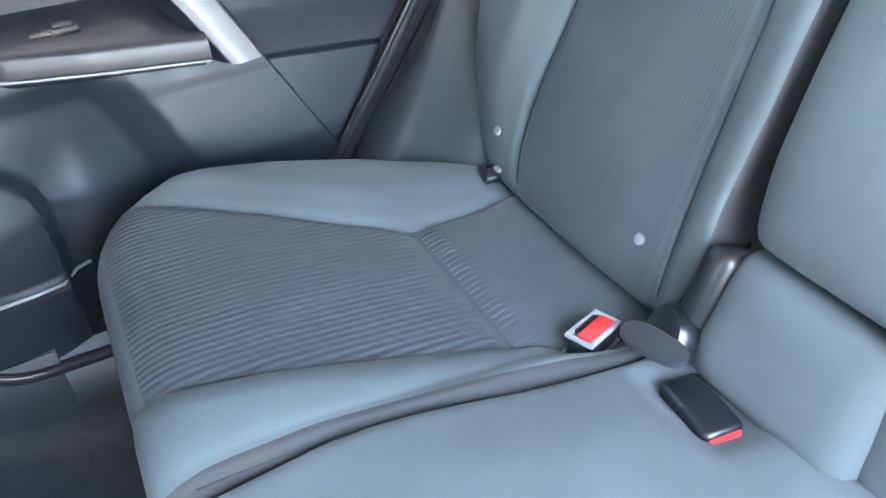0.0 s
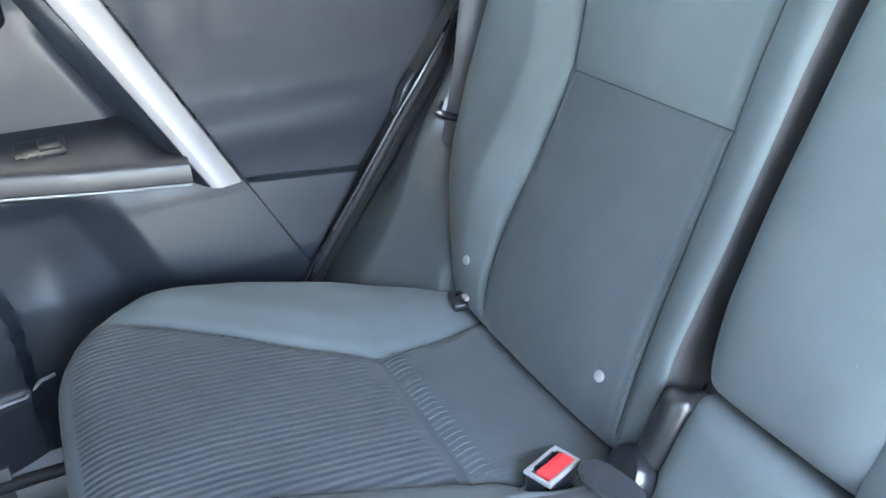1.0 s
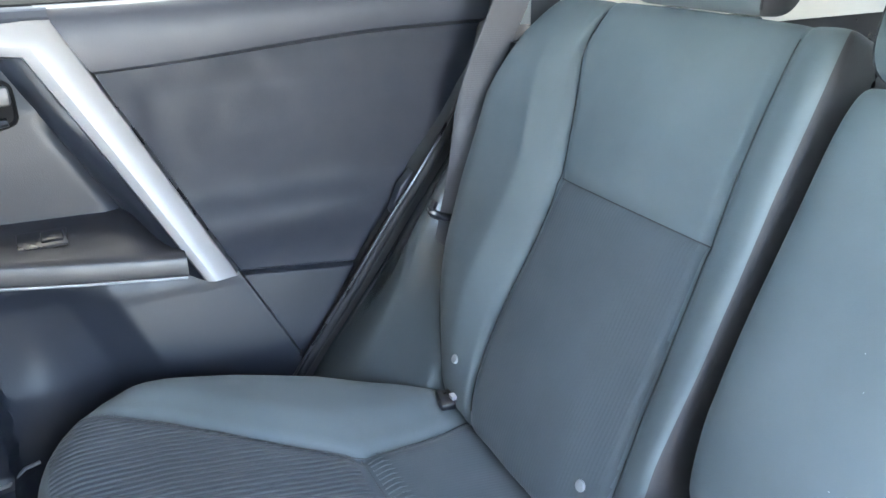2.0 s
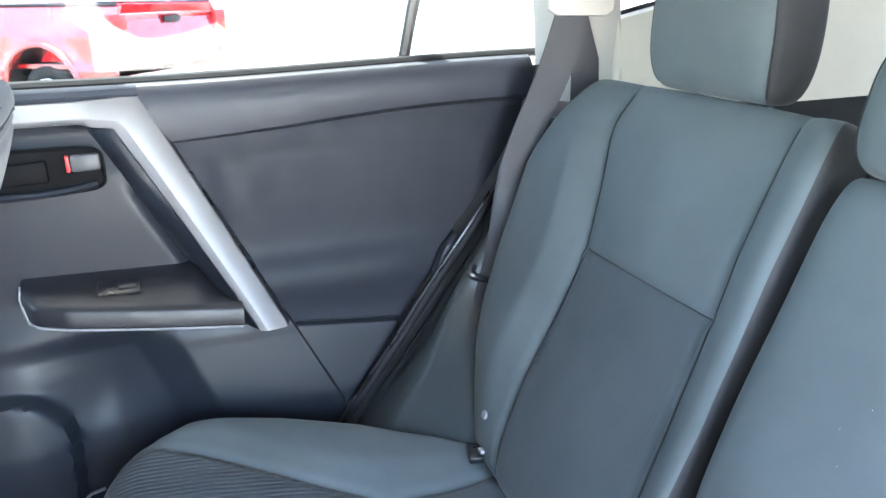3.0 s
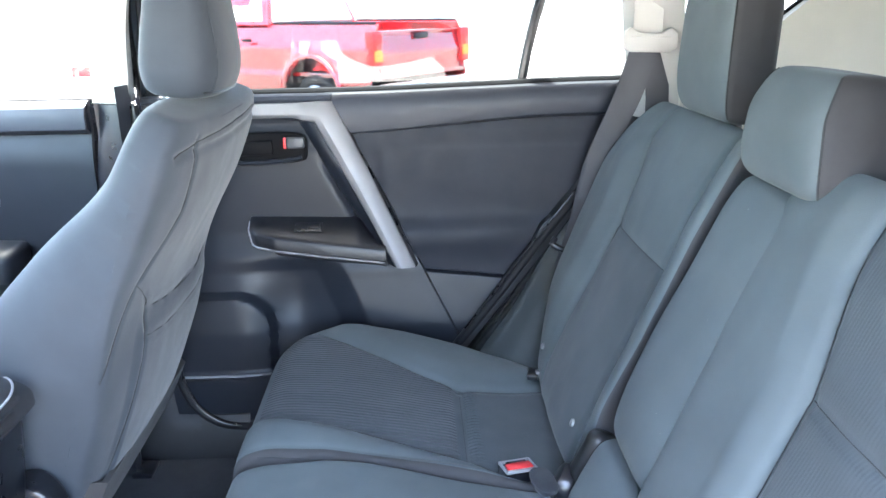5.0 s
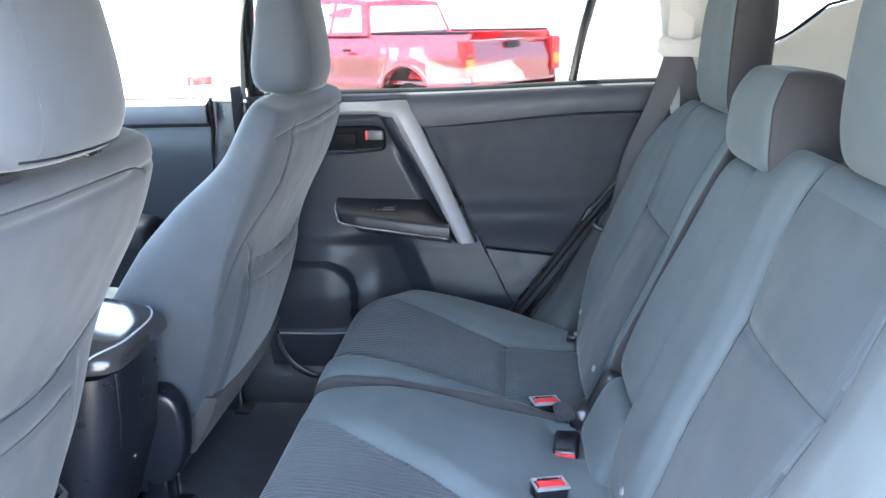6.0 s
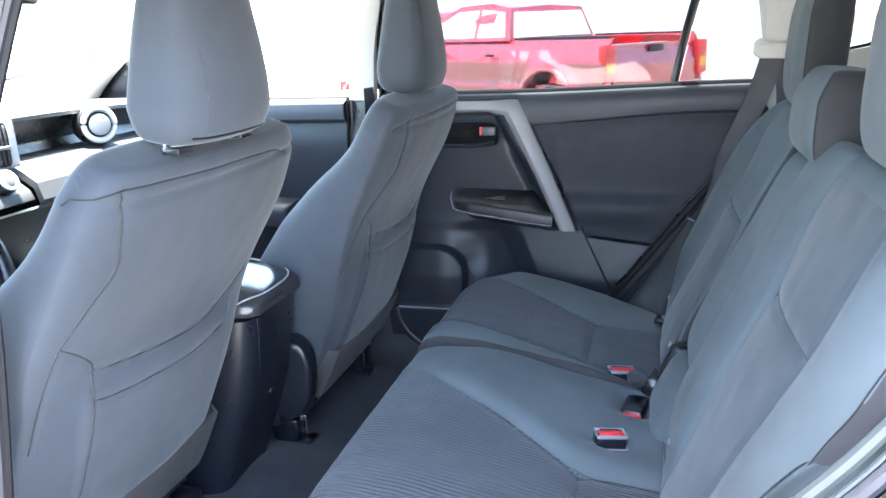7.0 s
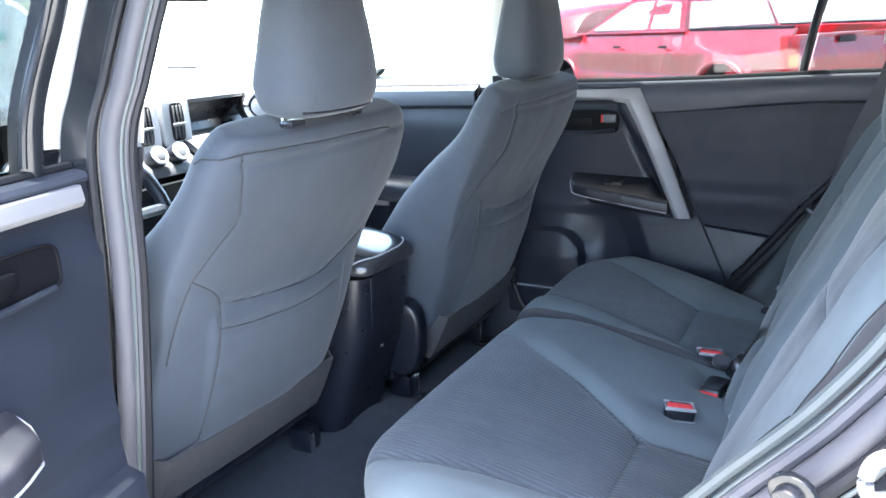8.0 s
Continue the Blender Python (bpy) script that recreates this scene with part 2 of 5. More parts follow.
def disc(c, axis, r, depth, seg=24, bevel=0.002):
    """A short cylinder centred at c along an axis."""
    bm = bmesh.new()
    bmesh.ops.create_cone(bm, cap_ends=True, segments=seg, radius1=r, radius2=r, depth=depth)
    if bevel:
        edges = [e for e in bm.edges if len(e.link_faces) == 2 and any(len(f.verts) > 4 for f in e.link_faces)]
        bmesh.ops.bevel(bm, geom=edges, offset=bevel, segments=2, profile=0.5, affect="EDGES")
    bm.transform(Matrix.Translation(c) @ Vector(axis).to_track_quat("Z", "Y").to_matrix().to_4x4())
    return bm


def merge(*bms):
    """Several bmeshes as one."""
    out = bmesh.new()
    for b in bms:
        me = bpy.data.meshes.new("tmp")
        b.to_mesh(me)
        b.free()
        out.from_mesh(me)
        bpy.data.meshes.remove(me)
    return out


class Pad:
    """An upholstered pad: outline xl..xr over v in 0..1 along U, with a front and a back swell along N."""

    def __init__(self, origin, U, N, length, xl, xr, front, back, p=4.0, q=5.0, corner=0.0, cm=3.0):
        self.o, self.U, self.N = Vector(origin), Vector(U).normalized(), Vector(N).normalized()
        self.L, self.xl, self.xr, self.f, self.b = length, xl, xr, front, back
        self.p, self.pr, self.q, self.corner, self.cm, self.taper = p, p, q, corner, cm, 0.0
        self.top_only, self.side_slot, self.side_at, self.uneven = False, None, 0.94, 0.0

    def edges(self, v):
        l, r = self.xl(v), self.xr(v)
        if self.corner:
            s = abs(2 * v - 1) if v > 0.5 or not self.top_only else 0.0
            cut = self.corner * (1 - (1 - min(s, 1.0) ** self.cm) ** (1 / self.cm))
            l, r = l + cut, r - cut
        return l, r

    def at(self, x, v, lift=0.0, side=1):
        l, r = self.edges(v)
        k = min(abs((x - (l + r) / 2) / ((r - l) / 2)), 1.0)
        p = self.p if x < (l + r) / 2 else self.pr
        s = min(abs(2 * v - 1), 1.0)
        e = max(1 - k ** p, 0) ** (1 / p) * max(1 - s ** self.q, 0) ** (1 / self.q)
        d = self.f(x, v) * e + lift if side > 0 else -self.b(x, v) * e - lift
        if self.uneven:
            q = Vector((x * 9, v * self.L * 7, self.o.z * 5 + self.o.y * 3))
            d += e * self.uneven * (noise.noise(q) + 0.45 * noise.noise(q * 2.7))
        if side < 0 and self.taper:
            x = (l + r) / 2 + (x - (l + r) / 2) * (1 - self.taper * e * soft(0.2, 0.8, v))
        return self.o + Vector((x, 0, 0)) + self.U * (v * self.L) + self.N * d

    def mesh(self, nu=64, nv=64, index=None):
        bm = bmesh.new()
        sheets = []
        for side in (1, -1):
            rows = []
            for j in range(nv):
                v = 0.5 - 0.5 * math.cos(math.pi * (j / (nv - 1)))
                l, r = self.edges(v)
                row = []
                for i in range(nu):
                    k = i / (nu - 1)
                    k = 0.25 * k + 0.75 * (0.5 - 0.5 * math.cos(math.pi * k)) if 0 < i < nu - 1 else float(k)
                    x = l + (r - l) * k
                    row.append((bm.verts.new(self.at(x, v, 0, side)), x, v))
                rows.append(row)
            sheets.append(rows)
        for side, rows in zip((1, -1), sheets):
            for j in range(nv - 1):
                for i in range(nu - 1):
                    a, b, c, d = rows[j][i], rows[j][i + 1], rows[j + 1][i + 1], rows[j + 1][i]
                    f = bm.faces.new((a[0], b[0], c[0], d[0]))
                    mx, mv = (a[1] + c[1]) / 2, (a[2] + c[2]) / 2
                    if index and side > 0:
                        f.material_index = index(mx, mv)
                    if self.side_slot is not None:
                        l, r = self.edges(mv)
                        if side < 0 or abs(2 * (mx - l) / (r - l) - 1) > self.side_at:
                            f.material_index = self.side_slot
        bmesh.ops.remove_doubles(bm, verts=bm.verts, dist=2e-5)
        bmesh.ops.recalc_face_normals(bm, faces=bm.faces)
        return bm

    def seam(self, pts, r=0.0007, lift=0.0005, side=1, n=6):
        """A stitched seam along (x, v) points on the pad's skin."""
        path = smooth_path([(x, v, 0) for x, v in pts], 8)
        return tube([self.at(q.x, q.y, lift, side) for q in path], r, n)


def groove(d, width=0.006):
    return math.exp(-(d / width) ** 2)


# ---- ground and distance ----
def ground():
    n, ext = 40, 400.0
    P = []
    for i in range(n + 1):
        u = 2 * i / n - 1
        row = []
        for j in range(n + 1):
            w = 2 * j / n - 1
            row.append((math.copysign(abs(u) ** 3, u) * ext, math.copysign(abs(w) ** 3, w) * ext, -0.10))
        P.append(row)
    single("ground", grid(P), ASPHALT, "pale concrete of an open car lot", "ground", kind="structure")


ground()


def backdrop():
    # Added ring, 15 m tall, that glows to whiten the low sky.
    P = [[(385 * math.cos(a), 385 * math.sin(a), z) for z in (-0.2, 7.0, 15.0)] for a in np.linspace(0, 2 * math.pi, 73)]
    single("backdrop", grid(P), HORIZON_GLOW, "added glowing white ring that brightens the horizon", "backdrop", kind="structure")


backdrop()

# ---- car shell ----
REAR_EDGE = [(0.44, 0.24), (0.56, 0.205), (0.646, 0.158), (0.766, 0.067), (0.856, -0.002), (0.927, -0.059), (1.013, -0.13), (1.111, -0.187), (1.181, -0.195), (1.52, -0.13)]


_edge = [(p.x, p.y) for p in smooth_path([(z, y, 0) for z, y in REAR_EDGE], 8)]


def rear_edge(z):
    return lerp(_edge, z)


def shell():
    # floor with a low tunnel
    P = []
    for i in range(41):
        x = -0.74 + 1.48 * i / 40
        P.append([(x, -1.1 + 2.9 * j / 40, 0.44 + 0.05 * math.exp(-(x / 0.13) ** 2) * soft(0.3, 0.7, -1.1 + 2.9 * j / 40)) for j in range(41)])
    single("floor", slab(P, (0, 0, -0.03)), CARPET, "dark charcoal carpeted floor of the car", "floor", kind="structure")
    # sills along both door openings
    for s, nm in ((1, "sill_right"), (-1, "sill_left")):
        sec = [(0.60, 0.44), (0.61, 0.50), (0.63, 0.525), (0.70, 0.53), (0.745, 0.525), (0.755, 0.50), (0.755, 0.42)]
        P = [[(s * x, y, z) for x, z in sec] for y in (0.15, 0.5, 0.8, 1.7)]
        single(nm, grid(P), SILL, "scuffed black plastic door sill plate beside the carpet", "door sill", kind="structure")
    # kick trim closing the body side low beside the front seats
    for s, nm in ((1, "kick_trim_right"), (-1, "kick_trim_left")):
        P = [[(s * (0.735 - 0.07 * soft(0.50, 0.40, z) - 0.03 * groove(y - 0.86, 0.05)), y, z) for z in np.linspace(0.40, 0.60, 10)] for y in np.linspace(0.72, 1.75, 30)]
        single(nm, slab(P, (s * 0.012, 0, 0)), SILL, "black plastic kick trim along the front doorway", "kick trim", kind="structure")
    # foot of the far centre pillar flowing into the sill
    P = []
    for y in np.linspace(0.58, 0.98, 30):
        h = soft(0.66, 0.80, y)
        P.append([(0.600, y, 0.44), (0.606, y, 0.50), (0.618, y, 0.530), (0.640, y, 0.538 + 0.030 * h), (0.662, y, 0.540 + 0.075 * h), (0.676, y, 0.540 + 0.16 * h)])
    single("pillar_foot_trim", slab(P, (0.006, 0, -0.004)), SILL, "satin black plastic foot of the centre pillar on the sill", "pillar trim", kind="structure")
    # headliner and roof
    def roof(x, y, dz):
        return 1.56 + dz - 0.09 * (abs(x) / 0.70) ** 4 - 0.06 * max(0, (y - 0.9) / 0.6) ** 2 - 0.05 * max(0, (-0.5 - y) / 0.7) ** 2
    for nm, dz, m, lab in (("ceiling", 0.0, HEADLINER, "pale cloth headliner of the car"), ("roof", 0.04, BLACK_PAINT, "black painted car roof above the headliner")):
        P = [[(x, y, roof(x, y, dz)) for y in np.linspace(-1.2, 1.25, 30)] for x in np.linspace(-0.70 - 0.6 * dz, 0.70 + 0.6 * dz, 24)]
        single(nm, slab(P, (0, 0, 0.012)), m, lab, "ceiling" if nm == "ceiling" else "roof", kind="structure")


shell()


def pillar_trim(name, A, B, depth, material, label, kind="structure"):
    """A trim panel between two edges (lists of points)."""
    A, B = smooth_path(A, 5), smooth_path(B, 5)
    P = []
    for a, b in zip(A, B):
        n = (b - a).cross(Vector((0, 0, 1))).normalized()
        P.append([a.lerp(b, t) + n * (0.010 * math.sin(math.pi * t)) for t in np.linspace(0, 1, 7)])
    return single(name, slab(P, depth), material, label, "pillar trim", kind=kind)


def pillars():
    for s in (1, -1):
        XF[0] = Matrix.Diagonal((s, 1, 1, 1))
        side = "right" if s > 0 else "left"
        # rear pillar, pale above the belt
        pillar_trim("c_pillar_trim_" + side, [(0.70, -0.205, 1.12), (0.69, -0.20, 1.20), (0.66, -0.175, 1.34), (0.60, -0.14, 1.50)],
                    [(0.60, -0.285, 1.12), (0.60, -0.275, 1.22), (0.585, -0.26, 1.34), (0.55, -0.25, 1.50)], (0.03, 0, 0), PILLAR, "pale plastic trim of the rear roof pillar")
        # cargo side trim with the quarter window opening
        P = [[(0.60 + 0.05 * soft(1.2, 0.9, z), y, z) for z in (1.10, 1.14, 1.18, lerp([(-1.1, 1.44), (-0.5, 1.34), (-0.41, 1.27), (-0.27, 1.24)], y))] for y in np.linspace(-1.1, -0.27, 20)]
        single("cargo_side_trim_" + side, slab(P, (0.03, 0, 0)), BEIGE, "beige plastic cargo side trim behind the rear seat", "side trim", kind="structure")
        P = [[(0.63, y, z) for z in (0.44, 0.8, 1.098)] for y in np.linspace(-1.1, -0.20, 8)]
        single("cargo_lower_trim_" + side, slab(P, (0.03, 0, 0)), BLACK_PLASTIC, "black plastic lower cargo side trim", "side trim", kind="structure")
        edge = [(0.625, y, 0.004 + lerp([(-1.1, 1.44), (-0.5, 1.34), (-0.41, 1.27), (-0.27, 1.24)], y)) for y in np.linspace(-1.08, -0.29, 24)]
        single("window_seal_quarter_" + side, tube(edge, 0.0035, 6), RUBBER, "black rubber edge of the rear quarter window", "window seal", kind="structure")
        # quarter glass
        single("window_quarter_" + side, slab([[(0.645, y, z) for z in (1.20, 1.32, 1.44, 1.54)] for y in (-1.1, -0.7, -0.27)], (0.004, 0, 0)), REAR_GLASS, "tinted rear quarter window glass", "window", kind="structure")
        # centre pillar: pale above, black below
        dx, dy, ny, nz, ix = (0.0, 0.022, 0.020, 0.04, 0.0) if s > 0 else (-0.055, -0.04, 0.0, 0.0, 0.036)
        pillar_trim("b_pillar_trim_" + side, [(0.725 + dx, 0.845 + dy - ny, 1.205 - nz), (0.715 + dx, 0.825 + dy - ny, 1.30), (0.68 + dx, 0.79 + dy - ny, 1.40), (0.63 + dx, 0.75 + dy, 1.52)],
                    [(0.70 + 1.3 * dx - ix, 0.745 + dy, 1.205 - nz), (0.69 + 1.3 * dx - ix, 0.73 + dy, 1.30), (0.665 + 1.3 * dx - ix, 0.70 + dy, 1.40), (0.61 + 1.3 * dx - ix, 0.66 + dy, 1.52)], (0.03 if s > 0 else 0.006, 0, 0), PILLAR, "pale plastic trim of the centre roof pillar")
        if s > 0:
            outer, inner, deep = [(0.70, 0.90, 0.44), (0.71, 0.88, 0.80), (0.72, 0.86, 1.0), (0.727, 0.835, 1.162)], [(0.665, 0.80, 0.44), (0.675, 0.79, 0.80), (0.688, 0.775, 1.0), (0.70, 0.767, 1.162)], (0.03, 0, 0)
        else:
            outer, inner, deep = [(0.640, 0.830, 0.50), (0.640, 0.785, 0.66), (0.640, 0.750, 0.86), (0.640, 0.717, 1.04), (0.640, 0.692, 1.203)], [(0.612, 0.850, 0.50), (0.612, 0.812, 0.66), (0.612, 0.768, 0.86), (0.612, 0.728, 1.04), (0.612, 0.683, 1.203)], (0.01, 0.06, 0)
        pillar_trim("b_pillar_lower_" + side, outer, inner, deep, BLACK_PLASTIC, "black plastic lower trim of the centre pillar")
        # front pillar
        P = smooth_path([(0.70, 1.72, 1.16), (0.68, 1.58, 1.28), (0.63, 1.35, 1.42), (0.58, 1.18, 1.50)], 6)
        single("a_pillar_trim_" + side, tube(P, 0.045, 10, 0.8), PILLAR, "pale plastic trim of the windscreen pillar", "pillar trim", kind="structure")
    XF[0] = Matrix()


pillars()


def screens():
    # windscreen, tailgate and its glass
    P = [[(x, 1.95 - 0.80 * t - 0.10 * (x / 0.7) ** 2, 1.12 + 0.40 * t) for t in np.linspace(0, 1, 6)] for x in np.linspace(-0.72, 0.72, 13)]
    w = single("window_front", slab(P, (0, 0.003, 0.004)), GLASS, "clear windscreen glass", "window", kind="structure")
    w.visible_shadow = False
    P = [[(x, -1.15 + 0.10 * t, 1.14 + 0.36 * t) for t in np.linspace(0, 1, 4)] for x in np.linspace(-0.58, 0.58, 8)]
    w = single("window_rear", slab(P, (0, -0.004, 0)), REAR_GLASS, "tinted tailgate window glass", "window", kind="structure")
    P = [[(x, -1.14, z) for z in (0.44, 0.7, 0.95, 1.14)] for x in np.linspace(-0.66, 0.66, 8)]
    single("tailgate", slab(P, (0, -0.05, 0)), BEIGE, "beige inner trim of the closed tailgate", "tailgate", kind="structure")
    # bonnet and front bulkhead
    P = [[(x, 1.9 + 1.0 * t, 1.06 - 0.14 * t ** 2 - 0.05 * (x / 0.75) ** 4) for t in np.linspace(0, 1, 8)] for x in np.linspace(-0.78, 0.78, 14)]
    single("bonnet", slab(P, (0, 0, -0.02)), BLACK_PAINT, "black painted car bonnet in front of the windscreen", "bonnet", kind="structure")
    P = [[(x, 1.72, z) for z in (0.40, 0.75, 1.04)] for x in np.linspace(-0.74, 0.74, 6)]
    single("bulkhead", slab(P, (0, 0.05, 0)), BLACK_PLASTIC, "dark front bulkhead under the dashboard", "bulkhead", kind="structure")


screens()

# ---- doors ----
def smoothbox(y, z, y0, y1, z0, z1, w=0.02):
    return soft(y0 - w, y0 + w, y) * soft(y1 + w, y1 - w, y) * soft(z0 - w, z0 + w, z) * soft(z1 + w, z1 - w, z)


DOOR_X = [(0.44, 0.66), (0.56, 0.665), (0.70, 0.672), (0.80, 0.690), (0.90, 0.703), (1.0, 0.705), (1.06, 0.708), (1.09, 0.716), (1.115, 0.722), (1.14, 0.716), (1.16, 0.717), (1.172, 0.73), (1.178, 0.745)]


def strip_edge(z):
    """The lower edge line of the silver strip, y over z, and on down the panel joint."""
    return 0.223 + (z - 0.842) * 0.489 if z > 0.842 else 0.223 - (0.842 - z) * 0.50


def seam_z(y):
    """The joint under the soft insert, z over y."""
    return 0.794 + 0.11 * (y - 0.057)


def door_x(y, z):
    x = lerp(DOOR_X, z)
    rear = soft(0.0016, -0.0016, y - strip_edge(z))           # behind the joint line
    x -= 0.010 * rear * math.exp(-((z - 0.885) / 0.034) ** 2) * soft(-0.06, 0.08, y)
    x += 0.012 * rear * soft(0.865, 0.80, z) * 0.5
    x += 0.008 * rear * smoothbox(y, z, -0.16, 0.30, 0.91, 1.08, 0.02)
    x += 0.016 * smoothbox(y, z, 0.42, 0.52, 0.68, 0.80, 0.06)
    x -= 0.004 * rear * soft(seam_z(y) + 0.0012, seam_z(y) - 0.0012, z)
    x += 0.006 * rear * groove(z - seam_z(y), 0.0022)
    x += 0.26 * min(max(y + (0.80 - z) * 0.42 - 0.365, 0.0), 0.06) * soft(0.85, 0.81, z) * (1 - rear) - 0.006 * (1 - rear) * soft(0.85, 0.81, z)
    # pocket with the speaker swell at the front foot
    qy, qz, r = abs(y - 0.70) - 0.175 + 0.075, abs(z - 0.575) - 0.20 + 0.075, 0.075
    d = math.hypot(max(qy, 0), max(qz, 0)) + min(max(qy, qz), 0) - r
    px = soft(0.006, -0.006, d)
    x -= 0.024 * px
    x -= 0.012 * soft(0.615, 0.607, z) * soft(0.50, 0.52, y)
    x -= 0.016 * soft(0.90, 0.78, z) * soft(0.47, 0.60, y)
    # pull cup behind the silver strip
    x += 0.018 * (1 - rear) * soft(0.10, 0.06, y - strip_edge(z)) * soft(0.88, 0.93, z) * soft(1.06, 1.02, z)
    return x


def facet_strip(A, B, lift, thick=0.006):
    """A strip of two flat facets: a broad face and a bevel along its lower edge."""
    P = []
    for a, b in zip(A, B):
        a, b = Vector(a), Vector(b)
        P.append([a.lerp(b, t) + Vector((-lift - h, 0, 0)) for t, h in ((0, 0), (0.02, 0.003), (0.06, 0.0045), (0.70, 0.007), (0.73, 0.0068), (0.97, 0.001), (1, -0.002))])
    return slab(P, (thick, 0, 0))


def ribbon(A, B, lift, crown=0.004, n=7, thick=0.006):
    """A strip between two edges with a slight crown."""
    P = []
    for a, b in zip(A, B):
        a, b = Vector(a), Vector(b)
        P.append([a.lerp(b, t) + Vector((-lift - crown * math.sin(math.pi * t) ** 0.7, 0, 0)) for t in np.linspace(0, 1, n)])
    return slab(P, (thick, 0, 0))


def rear_door(name, label, front, seal_x, post):
    d = thing(name, (0.70, 0.74, 0.46), label, "car door")
    zs = np.concatenate([np.linspace(0.46, 0.77, 50), np.linspace(0.772, 0.822, 40), np.linspace(0.826, 1.178, 84)])
    P = []
    for z in zs:
        y0, y1 = rear_edge(z) - 0.004, lerp(front, z)
        ye = max(strip_edge(z), y0 + 0.012)
        ys = np.concatenate([np.linspace(y0, ye - 0.004, 50), [ye - 0.0015, ye + 0.0015], np.linspace(ye + 0.004, y1, 96)])
        P.append([(door_x(y, z), y, z) for y in ys])
    bm = slab(P, (0.012, 0, 0))
    for f in bm.faces:
        c = f.calc_center_median()
        f.material_index = 1 if c.y < strip_edge(c.z) and c.z > seam_z(c.y) else 0
    part("trim_panel", bm, [DOOR_PLASTIC, DOOR_INSERT], d)
    # outer skin
    P = [[(0.80 + 0.05 * math.sin(math.pi * (z - 0.4) / 0.9), y, z) for y in np.linspace(rear_edge(z) - 0.02, 0.80, 12)] for z in np.linspace(0.42, 1.172, 14)]
    part("outer_panel", slab(P, (0.01, 0, 0)), BLACK_PAINT, d, "black painted outer skin")
    # belt trim along the window
    sec = [(0.721, 1.118), (0.712, 1.124), (0.708, 1.140), (0.711, 1.158), (0.720, 1.170), (0.735, 1.176), (0.752, 1.174)]
    P = []
    for y in np.linspace(rear_edge(1.15) + 0.006, 0.384, 30):
        drop = 0.010 + 0.018 * soft(-0.05, 0.38, y)
        row = [(x, z - drop * soft(1.165, 1.118, z)) for x, z in sec]
        P.append([(x, y + (1.15 - z) * -0.489 * soft(0.30, 0.384, y), z + 0.012 * soft(0.4, -0.2, y)) for x, z in row])
    part("belt_trim", slab(P, (0.006, 0, 0)), DOOR_SOFT, d, "soft grey belt trim")
    P = []
    for y in np.linspace(0.382, lerp(front, 1.17), 16):
        P.append([(x, y, z) for x, z in ((0.714, 1.158), (0.711, 1.163), (0.714, 1.170), (0.733, 1.174), (0.750, 1.172))])
    part("front_belt_trim", slab(P, (0.006, 0, 0)), DOOR_SOFT, d)
    # silver strip: along the belt, then down to the arm rest
    A, B = [], []
    for y in np.linspace(lerp(front, 1.15) - 0.03, 0.46, 10):
        A.append((0.712, y, 1.157)); B.append((0.712, y, 1.128))
    A += [(0.713, 0.43, 1.158), (0.715, 0.405, 1.160)]
    B += [(0.710, 0.452, 1.127), (0.707, 0.443, 1.124)]
    for t in np.linspace(0, 1, 18):
        z1, z0 = 1.160 + (0.842 - 1.160) * t, 1.120 + (0.842 - 1.120) * t
        bow = 0.014 * math.sin(math.pi * t)
        A.append((0.717 + (0.627 - 0.717) * t + bow, strip_edge(z1) + 0.002, z1))
        B.append((0.706 + (0.623 - 0.706) * t + bow, strip_edge(z0) + 0.058 - 0.016 * t, z0))
    part("silver_strip", facet_strip(A, B, 0.002), SILVER, d, "silver painted trim strip")
    C = [(a[0] + 0.012, a[1] - 0.004, a[2]) for a in A[11:]]
    D = [(a[0] - 0.002, a[1] + 0.001, a[2]) for a in A[11:]]
    part("strip_edge", ribbon(C, D, 0.0, 0.001, 3), DARK_GLOSS, d)
    # carrier that fills from strip to panel
    E1 = [(b[0] + 0.001, b[1] + 0.001, b[2]) for b in B[11:]]
    F1 = [(door_x(b[1] + 0.035, b[2]) + 0.004, b[1] + 0.035, b[2]) for b in B[11:]]
    part("pull_grip", ribbon(E1, F1, 0.0, 0.006, 6), DOOR_PLASTIC, d, "dark pull grip behind the strip")
    # arm rest with the window switch
    edge = [(0.26, 0.622), (0.40, 0.622), (0.50, 0.628), (0.54, 0.640), (0.556, 0.668)]
    lip = lambda y: 0.851 + 0.135 * (y - 0.288)
    rest = []
    for y in np.linspace(0.556, 0.284, 44):
        k = soft(0.560, 0.50, y)
        bk = 0.926 + 0.03 * (y - 0.35) - 0.050 * soft(0.345, 0.285, y)
        e, lo = lerp(edge, y), lip(y)
        sec = [(0.712, bk), (0.692, bk), (e + 0.010, lo + 0.033), (e + 0.003, lo + 0.029), (e, lo + 0.024),
               (e + 0.001, lo + 0.004), (e + 0.006, lo), (e + 0.030, lo - 0.008 * k), (0.712, lo - 0.04 * k)]
        rest.append([(x, y, z) for x, z in sec])
    arm = part("armrest", merge(grid(rest), prism(rest[-1], (0, 0.002, 0), 0), prism(rest[0], (0, -0.002, 0), 0)), ARMREST, d)
    # Thin pale tube paints the light caught along the armrest's edge.
    A = [(lerp(edge, y) + 0.001, y, lip(y) + 0.001) for y in np.linspace(0.548, 0.286, 20)]
    A = [(0.690, 0.557, 0.926), (0.672, 0.557, 0.915), (lerp(edge, 0.553), 0.554, lip(0.553) + 0.018)] + A
    part("edge_highlight", tube(A, 0.0018, 6), GREY_PLASTIC, arm)
    R = Matrix.Rotation(radians(-22), 4, "Y")
